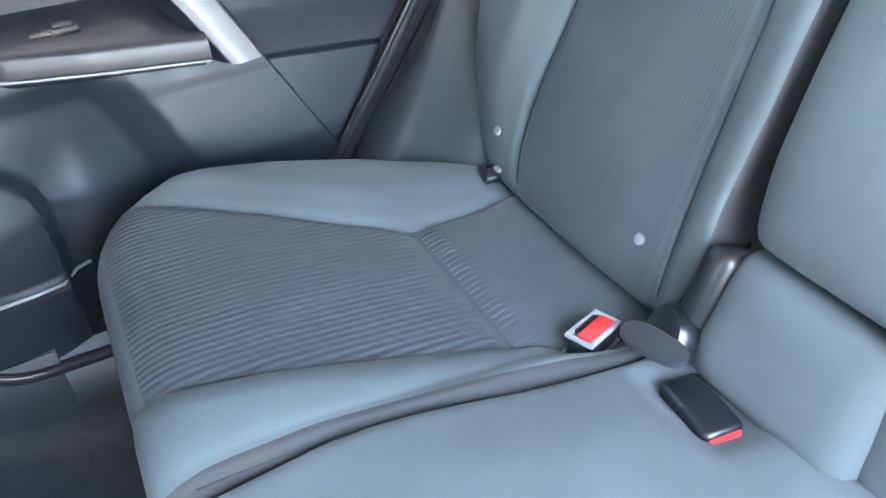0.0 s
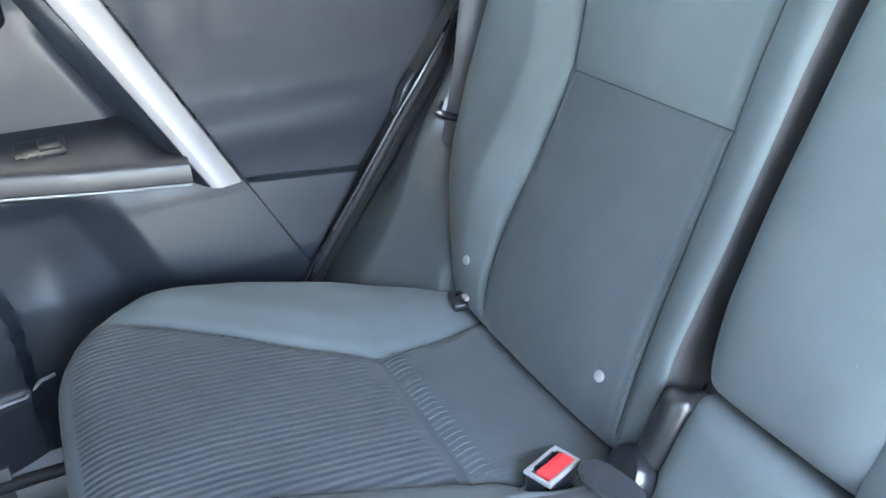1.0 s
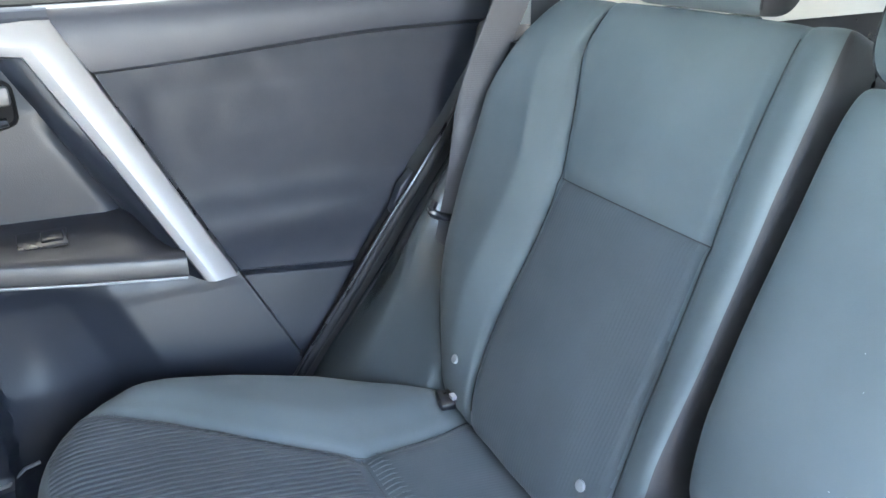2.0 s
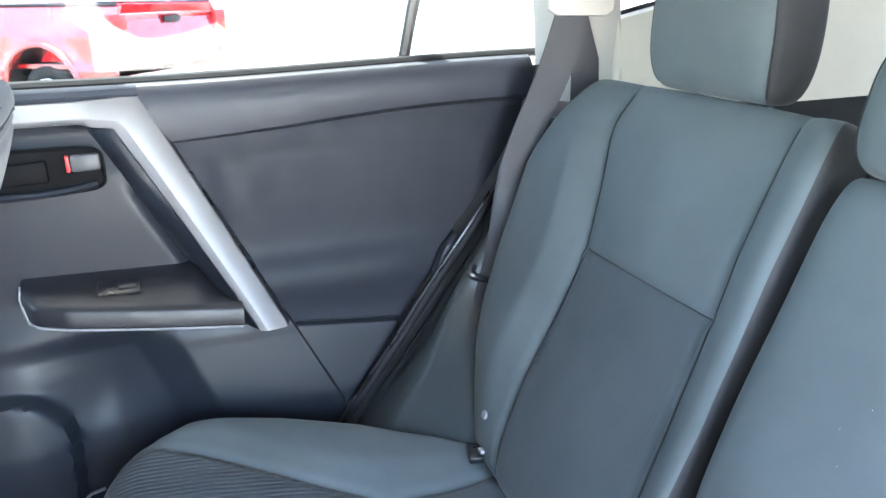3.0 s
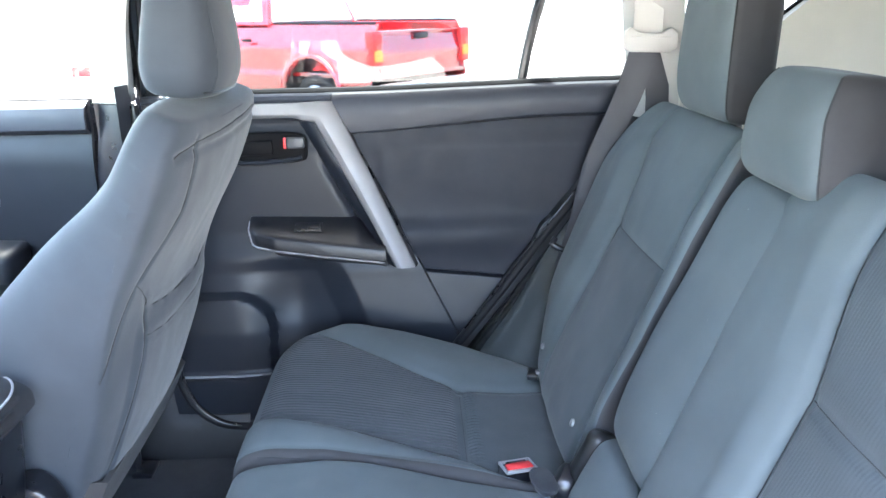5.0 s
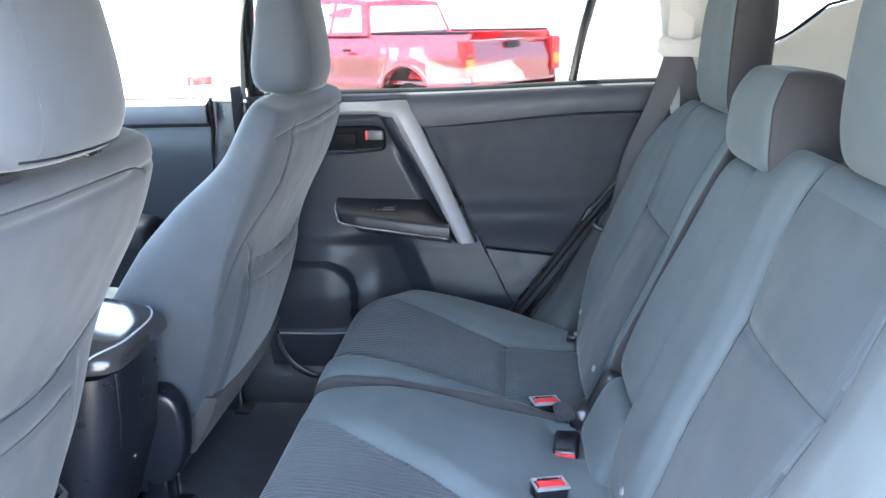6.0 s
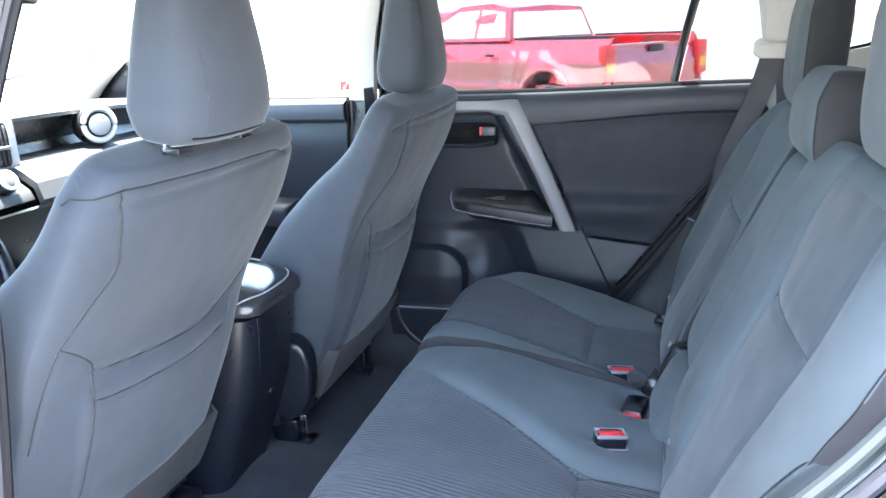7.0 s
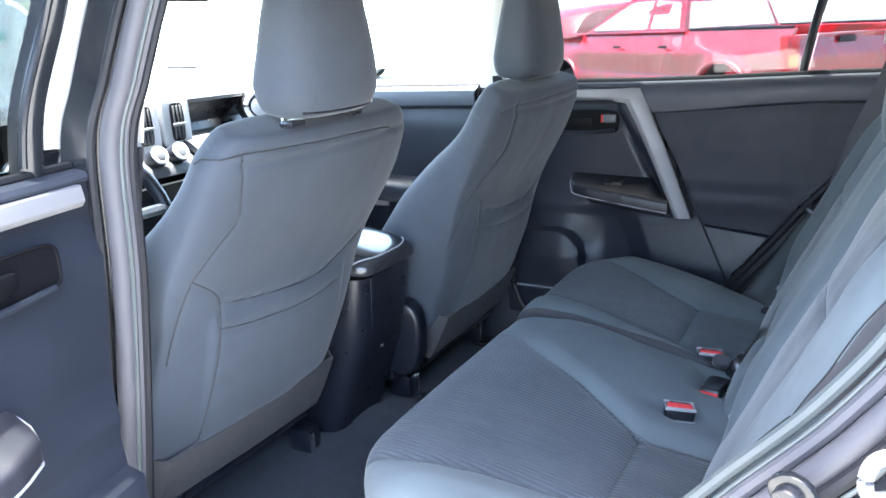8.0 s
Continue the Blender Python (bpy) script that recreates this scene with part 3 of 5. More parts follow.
    part("switch_plate", box(0.664, 0.437, 0.9176, 0.030, 0.054, 0.004, 0.0015, 2, R), DARK_GLOSS, arm, "gloss black switch plate")
    part("window_switch", box(0.664, 0.426, 0.9200, 0.019, 0.024, 0.005, 0.002, 2, R), BLACK_PLASTIC, arm, "dark rocker window switch")
    # inside handle in its bowl
    bowl, lipline = [], []
    for k in range(40):
        a = 2 * math.pi * k / 40
        u, w = math.copysign(abs(math.cos(a)) ** 0.32, math.cos(a)), math.copysign(abs(math.sin(a)) ** 0.32, math.sin(a))
        yy, zz = 0.553 + 0.118 * u, 1.072 + 0.029 * w
        bowl.append((0.7035, yy, zz))
        lipline.append((0.7010, yy, zz))
    hb = part("handle_bowl", prism(bowl, (-0.003, 0, 0), 0.0), BOWL, d, "dark hollow of the door handle")
    part("handle_bezel", tube(lipline, 0.0024, 8, up=(1, 0, 0), closed=True), BOWL, hb, "black handle surround")
    part("lower_lip", tube(smooth_path([(0.698, 0.445, 1.052), (0.694, 0.49, 1.046), (0.693, 0.56, 1.044), (0.697, 0.655, 1.046)], 5), 0.005, 8), DOOR_PLASTIC, hb)
    part("handle_lever", prism([(0.699, 0.60, 1.084), (0.699, 0.50, 1.088), (0.699, 0.50, 1.060), (0.699, 0.57, 1.058), (0.699, 0.60, 1.066)], (-0.010, 0, 0), 0.003), BOWL, d, "black door handle lever")
    part("lock_knob", box(0.694, 0.455, 1.082, 0.012, 0.036, 0.022, 0.004), SWITCH, d, "grey lock knob")
    part("lock_mark", box(0.693, 0.4755, 1.082, 0.010, 0.005, 0.021, 0.001), RED, d, "red lock mark")
    # pocket lip line and speaker ring
    A = [(door_x(y, 0.612) - 0.002, y, 0.612 - 0.006 * (0.72 - y)) for y in np.linspace(0.735, 0.50, 14)]
    part("pocket_lip", tube(A, 0.0025, 6), GREY_PLASTIC, d)
    # rubber seals round the door
    S = smooth_path([(0.665, y - 0.002, z) for z, y in REAR_EDGE[1:4]] + [(0.668, -0.002, 0.856), (0.672, -0.059, 0.927), (0.69, -0.13, 1.013), (0.70, -0.187, 1.111), (0.71, -0.195, 1.175)], 6)
    part("rear_seal", tube([(q.x + 0.002, q.y - 0.007, q.z - 0.004) for q in S], 0.009, 10), RUBBER, d, "black rubber door seal")
    S = [(q.x - 0.007, q.y + 0.003, q.z + 0.002) for q in S[6:-4]]
    part("seal_lip", tube(S, 0.0022, 6), DARK_GLOSS, d)
    S = smooth_path([(0.645 + seal_x, 0.60, 0.475), (0.648 + seal_x, 0.66, 0.497)] + [(x + seal_x, lerp(front, z) + dy, z) for x, dy, z in ((0.650, -0.014, 0.56), (0.650, -0.016, 0.66), (0.660, -0.020, 0.80), (0.688, 0.0, 1.0), (0.705, 0.010, 1.16))], 6)
    part("front_seal", tube(S, 0.010, 10), DARK_GLOSS, d, "black rubber door seal")
    # notches of the panel beside the seal
    part("seal_clip", prism([(0.672, -0.012, 0.868), (0.676, -0.030, 0.905), (0.678, -0.052, 0.925), (0.676, -0.040, 0.885), (0.672, -0.022, 0.856)], (0.02, 0, 0), 0.003), DOOR_SOFT, d)
    # window frame, divider and panes
    fr = smooth_path([(0.748, post[0], 1.172), (0.735, post[1], 1.26), (0.70, post[2], 1.38), (0.655, post[3], 1.50), (0.645, 0.55, 1.515), (0.645, 0.2, 1.52), (0.65, -0.06, 1.51), (0.69, -0.18, 1.40), (0.735, -0.232, 1.28), (0.75, -0.248, 1.19)], 8)
    part("window_frame", tube(fr, 0.015, 10, 1.3), JAMB_PAINT, d, "black painted window frame")
    part("frame_ridge", tube([(q.x - 0.010, q.y - 0.016, q.z - 0.006) for q in fr[2:30]], 0.005, 8), BLACK_PLASTIC, d)
    part("frame_ridge", tube([(q.x - 0.012, q.y + 0.010, q.z - 0.002) for q in fr[2:30]], 0.004, 8), DARK_GLOSS, d)
    sill = [(0.738, y, 1.1765 + 0.012 * soft(0.4, -0.2, y)) for y in np.linspace(0.755, -0.245, 24)]
    part("window_sill_seal", tube(sill, 0.007, 8), RUBBER, d)
    div = smooth_path([(0.753, 0.004, 1.182), (0.74, -0.012, 1.27), (0.718, -0.032, 1.36), (0.66, -0.07, 1.51)], 6)
    part("window_divider", tube(div, 0.012, 8, 0.7), BLACK_PLASTIC, d, "black quarter light divider")
    def pane(y0, y1, y2, y3):
        P = []
        for t in np.linspace(0, 1, 8):
            x = 0.757 - 0.10 * t ** 1.6
            P.append([(x, y, 1.165 + 0.355 * t) for y in np.linspace(y0 + (y2 - y0) * t, y1 + (y3 - y1) * t, 8)])
        return slab(P, (0.004, 0, 0))
    for g in (pane(0.0, post[0], -0.07, post[3]), pane(-0.245, -0.003, -0.17, -0.073)):
        part("window_pane", g, PRIVACY, d, "tinted privacy glass")
    return d


def far_jamb():
    P = []
    for z in np.linspace(0.44, 1.165, 26):
        y = rear_edge(z)
        P.append([(0.730, y + 0.05, z), (0.725, y + 0.01, z), (0.692, y - 0.010, z), (0.690, y - 0.040, z), (0.694, y - 0.075, z), (0.70, y - 0.08 - 0.12 * soft(1.16, 1.08, z), z)])
    single("far_jamb", slab(P, (0.006, 0, 0)), TYRE, "dark rear jamb behind the closed door", "door jamb", kind="structure")
    P = [[(x, y, z) for x, y in ((0.655, 0.775), (0.70, 0.765), (0.74, 0.80), (0.76, 0.86))] for z in np.linspace(0.44, 1.2, 10)]
    single("far_centre_jamb", slab(P, (0.006, 0, 0)), GREY_RUBBER, "grey rubber edged centre pillar jamb of the closed door", "door jamb", kind="structure")


far_jamb()
rear_door("car_door", "closed rear car door with charcoal trim and silver strip", [(0.5, 0.722), (0.75, 0.752), (1.17, 0.752)], 0.0, (0.755, 0.75, 0.735, 0.70))
HINGE = Vector((-0.791, 0.701, 0))
XF[0] = Matrix.Translation((-0.735, 0.80, 0.008)) @ Matrix.Rotation(radians(-78), 4, "Z") @ Matrix.Translation(-HINGE) @ Matrix.Diagonal((-1, 1, 1, 1))
rear_door("car_door", "wide open rear car door with charcoal trim and silver strip", [(0.46, 0.65), (0.82, 0.705), (0.93, 0.730), (1.05, 0.752), (1.17, 0.768)], 0.04, (0.695, 0.705, 0.735, 0.74))
XF[0] = Matrix()


def front_door(label):
    d = thing("front_car_door", (0.70, 1.3, 0.46), label, "car door", group="front doors")
    P = [[(lerp(DOOR_X, z) + 0.01, y, z) for y in np.linspace(0.86, 1.75, 24)] for z in np.linspace(0.46, 1.165, 40)]
    part("trim_panel", slab(P, (0.012, 0, 0)), DOOR_PLASTIC, d)
    P = [[(x, y, z) for x, z in ((0.721, 1.105), (0.708, 1.115), (0.706, 1.14), (0.712, 1.156), (0.735, 1.168), (0.752, 1.166))] for y in np.linspace(0.86, 1.75, 16)]
    part("belt_trim", slab(P, (0.006, 0, 0)), DOOR_SOFT, d, "soft grey belt trim")
    P = [[(0.80 + 0.05 * math.sin(math.pi * (z - 0.4) / 0.9), y, z) for y in np.linspace(0.82, 1.78, 10)] for z in np.linspace(0.42, 1.16, 12)]
    part("outer_panel", slab(P, (0.01, 0, 0)), BLACK_PAINT, d, "black painted outer skin")
    P = [[(0.757 - 0.10 * t ** 1.6, y, 1.16 + 0.35 * t) for y in np.linspace(0.85 - 0.07 * t, 1.72 - 0.55 * t, 8)] for t in np.linspace(0, 1, 8)]
    part("window_pane", slab(P, (0.004, 0, 0)), GLASS, d, "clear window glass").visible_shadow = False
    part("armrest", prism([(0.70, 1.0, 0.90), (0.63, 1.02, 0.88), (0.63, 1.40, 0.90), (0.70, 1.45, 0.92)], (0, 0, -0.06), 0.012), DOOR_PLASTIC, d)
    part("window_sill_seal", tube([(0.752, y, 1.170) for y in (0.85, 1.2, 1.72)], 0.006, 6), RUBBER, d)
    # outside mirror
    m = part("mirror_housing", Pad((0.0, 1.60, 1.17), (0, 0, 1), (0, -1, 0), 0.17, lambda v: 0.80, lambda v: 1.02, lambda x, v: 0.02, lambda x, v: 0.08, corner=0.03).mesh(20, 20), BLACK_PAINT, d, "black outside mirror housing")
    part("mirror_glass", prism([(0.82, 1.577, 1.19), (1.0, 1.577, 1.19), (1.0, 1.577, 1.32), (0.82, 1.577, 1.32)], (0, -0.003, 0), 0.001), MIRROR, m, "mirror glass")
    part("mirror_sail", prism([(0.735, 1.50, 1.165), (0.735, 1.72, 1.165), (0.705, 1.53, 1.30)], (0.02, 0, 0), 0.003), BLACK_PLASTIC, d, "black mirror corner cover")


front_door("closed front passenger door with dark trim")
XF[0] = Matrix.Diagonal((-1, 1, 1, 1))
front_door("closed driver door with dark trim")
XF[0] = Matrix()


def near_opening():
    """The body round the open door: weatherstrip, painted jamb, striker and bolt."""
    W = smooth_path([(-0.585, 0.615, 1.48), (-0.612, 0.648, 1.38), (-0.632, 0.676, 1.29), (-0.645, 0.705, 1.205), (-0.648, 0.722, 1.03), (-0.648, 0.764, 0.80), (-0.648, 0.794, 0.66), (-0.645, 0.808, 0.58), (-0.64, 0.78, 0.548), (-0.64, 0.70, 0.54), (-0.64, 0.60, 0.54)], 8)
    w = thing("door_weatherstrip", (-0.72, 0.6, 0.535), "grey ribbed rubber weatherstrip round the open doorway", "weatherstrip")
    part("bulb", tube(W, 0.015, 10), GREY_RUBBER, w)
    part("lip", tube([(p.x + 0.012, p.y - 0.012, p.z) for p in W], 0.008, 8), GREY_RUBBER, w)
    part("flange_trim", tube([(p.x + 0.017, p.y - 0.020, p.z) for p in W], 0.006, 8), RUBBER, w, "black rubber flange trim")
    part("bead", tube([(p.x + 0.003, p.y - 0.016, p.z) for p in W], 0.0035, 8), WEATHER_EDGE, w, "thin pale rubber bead")
    part("outer_rib", tube([(p.x - 0.016, p.y + 0.018, p.z) for p in W], 0.006, 8), RUBBER, w)
    R = [(-0.64, 0.40, 0.54), (-0.645, 0.27, 0.545)] + [(-0.66, y - 0.026, z - 0.014) for z, y in REAR_EDGE[1:8]] + [(-0.66, -0.228, 1.20), (-0.64, -0.212, 1.32), (-0.60, -0.17, 1.47)]
    R = smooth_path(R, 8)
    along = lambda dx, dy, dz: [(p.x + dx, p.y + dy, p.z + dz) for p in R]
    part("rear_flange", tube(along(0.020, 0.026, 0.014), 0.0065, 8), WEATHER_EDGE, w, "pale greenish rubber flange trim")
    part("bead", tube(along(0.012, 0.017, 0.009), 0.0028, 8), WEATHER_EDGE, w, "thin pale rubber bead")
    part("rear_lip", tube(along(0.007, 0.010, 0.006), 0.007, 8), GREY_RUBBER, w)
    part("rear_bulb", tube(along(-0.006, -0.004, -0.002), 0.012, 10), GREY_RUBBER, w)
    part("rear_rib", tube(along(-0.016, -0.017, -0.008), 0.007, 8), RUBBER, w)
    part("bead", tube(along(-0.021, -0.025, -0.012), 0.0024, 8), WEATHER_EDGE, w, "thin pale rubber bead")
    # painted rear jamb stepping outwards
    steps = [(0.0, 0.004, 0.000), (-0.012, -0.010, -0.010), (-0.022, -0.028, -0.022), (-0.045, -0.044, -0.035), (-0.060, -0.085, -0.055), (-0.090, -0.10, -0.06), (-0.098, -0.16, -0.09)]
    P = [[(p.x + dx, p.y + dy * 1.2, p.z + dz * 0.6) for dx, dy, dz in steps] for p in R]
    single("rear_jamb", grid(P), JAMB_PAINT, "glossy black painted door jamb with pressed steps", "door jamb", kind="structure")
    P = [[(p.x + dx, p.y + dy, p.z) for dx, dy in ((0.012, -0.02), (0.0, 0.012), (-0.018, 0.025), (-0.022, 0.045), (-0.030, 0.060), (-0.022, 0.075), (0.0, 0.080))] for p in W]
    single("centre_jamb", grid(P), JAMB_PAINT, "glossy black painted centre pillar outside the doorway", "door jamb", kind="structure")
    b = thing("jamb_bolt", (-0.70, -0.114, 0.94), "dark round-headed bolt in the painted jamb", "bolt")
    part("washer", disc((-0.700, -0.118, 0.958), (-1, 0.3, -0.2), 0.020, 0.008), JAMB_PAINT, b)
    part("head", disc((-0.706, -0.115, 0.956), (-1, 0.3, -0.2), 0.012, 0.012), DARK_GLOSS, b)
    s = thing("door_striker", (-0.735, -0.18, 1.0), "bright steel door striker loop on the jamb", "striker")
    L = smooth_path([(-0.715, -0.20, 1.022), (-0.735, -0.172, 1.022), (-0.742, -0.165, 1.006), (-0.735, -0.172, 0.990), (-0.715, -0.20, 0.990)], 5)
    part("loop", tube(L, 0.0055, 8), SILVER, s)
    part("plate", box(-0.712, -0.205, 1.006, 0.008, 0.045, 0.065, 0.003), STEEL, s)


near_opening()


def far_weatherstrip():
    w = thing("door_weatherstrip", (0.62, 0.6, 0.50), "black rubber weatherstrip round the closed doorway", "weatherstrip")
    S = smooth_path([(0.612, 0.45, 0.503), (0.612, 0.54, 0.505), (0.613, 0.618, 0.509), (0.614, 0.662, 0.528), (0.616, 0.695, 0.566), (0.618, 0.714, 0.629), (0.624, 0.712, 0.716), (0.636, 0.700, 0.80), (0.650, 0.705, 0.85)], 8)
    part("bulb", tube(S, 0.009, 10), RUBBER, w)
    part("lip", tube([(p.x - 0.005, p.y - 0.007, p.z + 0.003) for p in S], 0.003, 8), DARK_GLOSS, w, "shiny rubber lip")


far_weatherstrip()

# ---- rear seats ----
BU, BN = Vector((0, -0.4224, 0.9064)), Vector((0, 0.9064, 0.4224))


BACK_H = 0.492


def bz(z):
    """Height along a rear backrest for a world height z."""
    return (z - 0.685) / BACK_H


BACK_L = BACK_H / 0.9064
BACK_O = Vector((0, 0.0 - (0.685 - 0.74) * 0.466, 0.685)) - BN * 0.055


def backrest(outer, inner, oseam, iseam, hseam, s):
    """s: 1 for the right seat, -1 for the left; tables of (z, |x|)."""
    O = lambda v: lerp(outer, 0.685 + v * BACK_H)
    I = lambda v: lerp(inner, 0.685 + v * BACK_H)
    os_ = lambda v: lerp(oseam, 0.685 + v * BACK_H)
    is_ = lambda v: lerp(iseam, 0.685 + v * BACK_H)

    def front(x, v):
        a = s * x
        d = 0.050
        d += (0.026 if s > 0 else 0.018) * soft(os_(v) - 0.01, os_(v) + 0.06, a) * soft(0.0, 0.35, v) * soft(1.05, 0.75, v)
        d += 0.018 * soft(is_(v) + 0.01, is_(v) - 0.05, a) * soft(0.02, 0.25, v)
        mid = 0.5 * (os_(v) + is_(v))
        d += 0.010 * math.cos(min(abs(a - mid) / 0.16, 1) * math.pi / 2)
        d -= 0.0045 * groove(v - hseam, 0.013) * soft(is_(v) - 0.01, is_(v) + 0.01, a) * soft(os_(v) + 0.01, os_(v) - 0.01, a)
        d -= 0.0065 * (groove(a - os_(v), 0.007) + groove(a - is_(v), 0.007))
        return d
    xl = (lambda v: I(v)) if s > 0 else (lambda v: -O(v))
    xr = (lambda v: O(v)) if s > 0 else (lambda v: -I(v))
    pad = Pad(BACK_O, BU, BN, BACK_L, xl, xr, front, lambda x, v: 0.06, 5, 7, 0.03, 5)
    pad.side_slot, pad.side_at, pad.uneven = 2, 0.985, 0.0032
    if s > 0:
        pad.p = 11
    else:
        pad.pr = 11
    return pad, os_, is_


def rear_headrest(parent, cx, half, z0, z1, yf, deep, label=""):
    U = Vector((0, -0.06, 1)).normalized()
    N = Vector((0, 1, 0.06)).normalized()
    hh = (z1 - z0) / U.z
    top = lambda v: half * (1 - 0.14 * soft(0.1, 1.0, v))
    pad = Pad((0, yf - 0.048, z0), U, N, hh, lambda v: cx - top(v), lambda v: cx + top(v), lambda x, v: 0.048 - 0.012 * soft(0.6, 1.0, v), lambda x, v: deep, 5.0, 3.8, 0.030, 3.2)
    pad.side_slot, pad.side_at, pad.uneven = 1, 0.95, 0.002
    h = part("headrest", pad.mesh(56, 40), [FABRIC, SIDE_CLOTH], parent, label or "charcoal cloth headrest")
    for sg in (1, -1):
        part("seam", tube([pad.at(cx + sg * ((pad.edges(v)[1] - cx) * 0.95), v, 0.0004) for v in np.linspace(0.03, 0.97, 30)], 0.0012, 6), THREAD, h)
        px = cx + sg * half * 0.45
        base = Vector((px, yf - 0.055, z0 + 0.02))
        part("post", tube([base, base - U * 0.07], 0.006, 10), CHROME, h, "bright steel post")
        part("guide", box(px, yf - 0.055 + 0.010, z0 - 0.008, 0.036, 0.026, 0.014, 0.004), BUTTON if sg > 0 else BLACK_PLASTIC, h)
    return h


def anchor_button(x, pad, parent):
    v = bz(0.742)
    p = pad.at(x, v, 0.0)
    part("anchor_button", disc(p, BN, 0.0062, 0.006, 20, 0.002), GREY_PLASTIC, parent, "pale round plastic button")


def cushion_z(y):
    return lerp([(-0.05, 0.665), (0.0, 0.672), (0.08, 0.685), (0.16, 0.700), (0.25, 0.718), (0.36, 0.738), (0.44, 0.745), (0.52, 0.742)], y)


CUSHION_EDGE = [(0, 0.48), (0.15, 0.52), (0.35, 0.570), (0.55, 0.598), (0.70, 0.606), (0.78, 0.602), (0.85, 0.587), (0.90, 0.566), (0.94, 0.540), (0.97, 0.512), (0.99, 0.485), (1, 0.46)]


def Cushion(xl, xr, top, y0=-0.03, y1=0.488, corner=0.0):
    """A seat cushion: v runs forward from the backrest; the swell goes up to a world height."""
    c = Pad((0, y0, 0.62), (0, 1, 0), (0, 0, 1), y1 - y0, xl, xr, None, None, 9, 9, corner, 7)
    c.y0, c.y1, c.uneven = y0, y1, 0.0028
    c.f = lambda x, v: top(x, y0 + v * (y1 - y0)) - 0.62
    c.b = lambda x, v: 0.11
    c.yv = lambda y: (y - y0) / (y1 - y0)
    return c


def rear_seat_narrow():
    t = thing("bench_seat", (0.35, 0.2, 0.46), "single charcoal cloth rear seat with ribbed cushion centre", "car seat", group="rear seats")
    outer = [(0.685, 0.50), (0.74, 0.53), (0.80, 0.565), (0.87, 0.592), (0.95, 0.612), (1.04, 0.628), (1.12, 0.612), (1.185, 0.585)]
    inner = [(0.685, 0.118), (0.78, 0.111), (1.185, 0.126)]
    oseam = [(0.685, 0.392), (0.74, 0.412), (0.80, 0.418), (0.90, 0.406), (0.976, 0.403), (1.05, 0.432), (1.114, 0.464), (1.185, 0.458)]
    iseam = [(0.685, 0.146), (0.90, 0.165), (1.185, 0.188)]
    hs = bz(0.982)
    pad, os_, is_ = backrest(outer, inner, oseam, iseam, hs, 1)
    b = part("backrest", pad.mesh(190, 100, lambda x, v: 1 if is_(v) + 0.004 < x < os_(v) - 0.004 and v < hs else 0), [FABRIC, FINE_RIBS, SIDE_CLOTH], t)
    part("seam", pad.seam([(os_(v), v) for v in np.linspace(0.04, 0.97, 12)]), THREAD, b)
    part("seam", pad.seam([(is_(v), v) for v in np.linspace(0.04, 0.97, 8)]), THREAD, b)
    part("seam", pad.seam([(x, hs) for x in np.linspace(is_(hs), os_(hs), 6)]), THREAD, b)
    part("side_piping", tube([BACK_O + Vector((pad.edges(v)[0] + 0.006, 0, 0)) + BU * (v * BACK_L) + BN * 0.038 for v in np.linspace(0.10, 0.96, 24)], 0.0014, 6), THREAD, b)
    anchor_button(0.455, pad, b)
    anchor_button(0.186, pad, b)
    rear_headrest(t, 0.324, 0.106, 1.168, 1.425, -0.186, 0.036)
    # cushion
    so = [(-0.03, 0.43), (0.06, 0.40), (0.155, 0.385), (0.25, 0.44), (0.364, 0.515), (0.42, 0.545), (0.50, 0.56)]
    si = [(-0.03, 0.13), (0.10, 0.150), (0.155, 0.165), (0.30, 0.200), (0.452, 0.235), (0.50, 0.24)]

    def top(x, y):
        z = cushion_z(y)
        z += 0.013 * soft(lerp(so, y) - 0.005, lerp(so, y) + 0.07, x) * soft(0.46, 0.34, y)
        z += 0.012 * soft(lerp(si, y) + 0.01, lerp(si, y) - 0.04, x) + 0.012 * soft(0.14, 0.115, x) * soft(0.02, 0.1, y)
        z -= 0.008 * groove(y - 0.156, 0.011) * soft(lerp(si, y) - 0.01, lerp(si, y) + 0.01, x) * soft(lerp(so, y) + 0.01, lerp(so, y) - 0.01, x)
        z -= 0.020 * math.exp(-((x - 0.140) / 0.028) ** 2 - ((y - 0.084) / 0.042) ** 2)
        z -= 0.0045 * groove(x - lerp(si, y), 0.009) + 0.006 * groove(x - lerp(so, y), 0.010) * soft(0.44, 0.36, y)
        return z
    c = Cushion(lambda v: 0.102 + 0.02 * soft(0.2, 0.7, v), lambda v: lerp(CUSHION_EDGE, v), top)
    yv = c.yv
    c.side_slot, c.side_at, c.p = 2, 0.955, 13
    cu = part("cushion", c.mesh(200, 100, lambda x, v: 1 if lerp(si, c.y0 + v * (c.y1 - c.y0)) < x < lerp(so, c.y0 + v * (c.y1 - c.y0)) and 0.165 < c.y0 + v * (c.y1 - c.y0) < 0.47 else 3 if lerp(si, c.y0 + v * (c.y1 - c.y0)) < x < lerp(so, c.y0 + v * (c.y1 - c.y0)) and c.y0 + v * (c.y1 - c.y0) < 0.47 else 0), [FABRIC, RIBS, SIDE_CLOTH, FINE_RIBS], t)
    part("seam", c.seam([(lerp(so, y), yv(y)) for y in np.linspace(0.0, 0.40, 9)]), THREAD, cu)
    part("seam", c.seam([(lerp(si, y), yv(y)) for y in np.linspace(0.0, 0.45, 9)]), THREAD, cu)
    part("seam", c.seam([(x, yv(0.156)) for x in np.linspace(0.168, 0.385, 6)]), THREAD, cu)
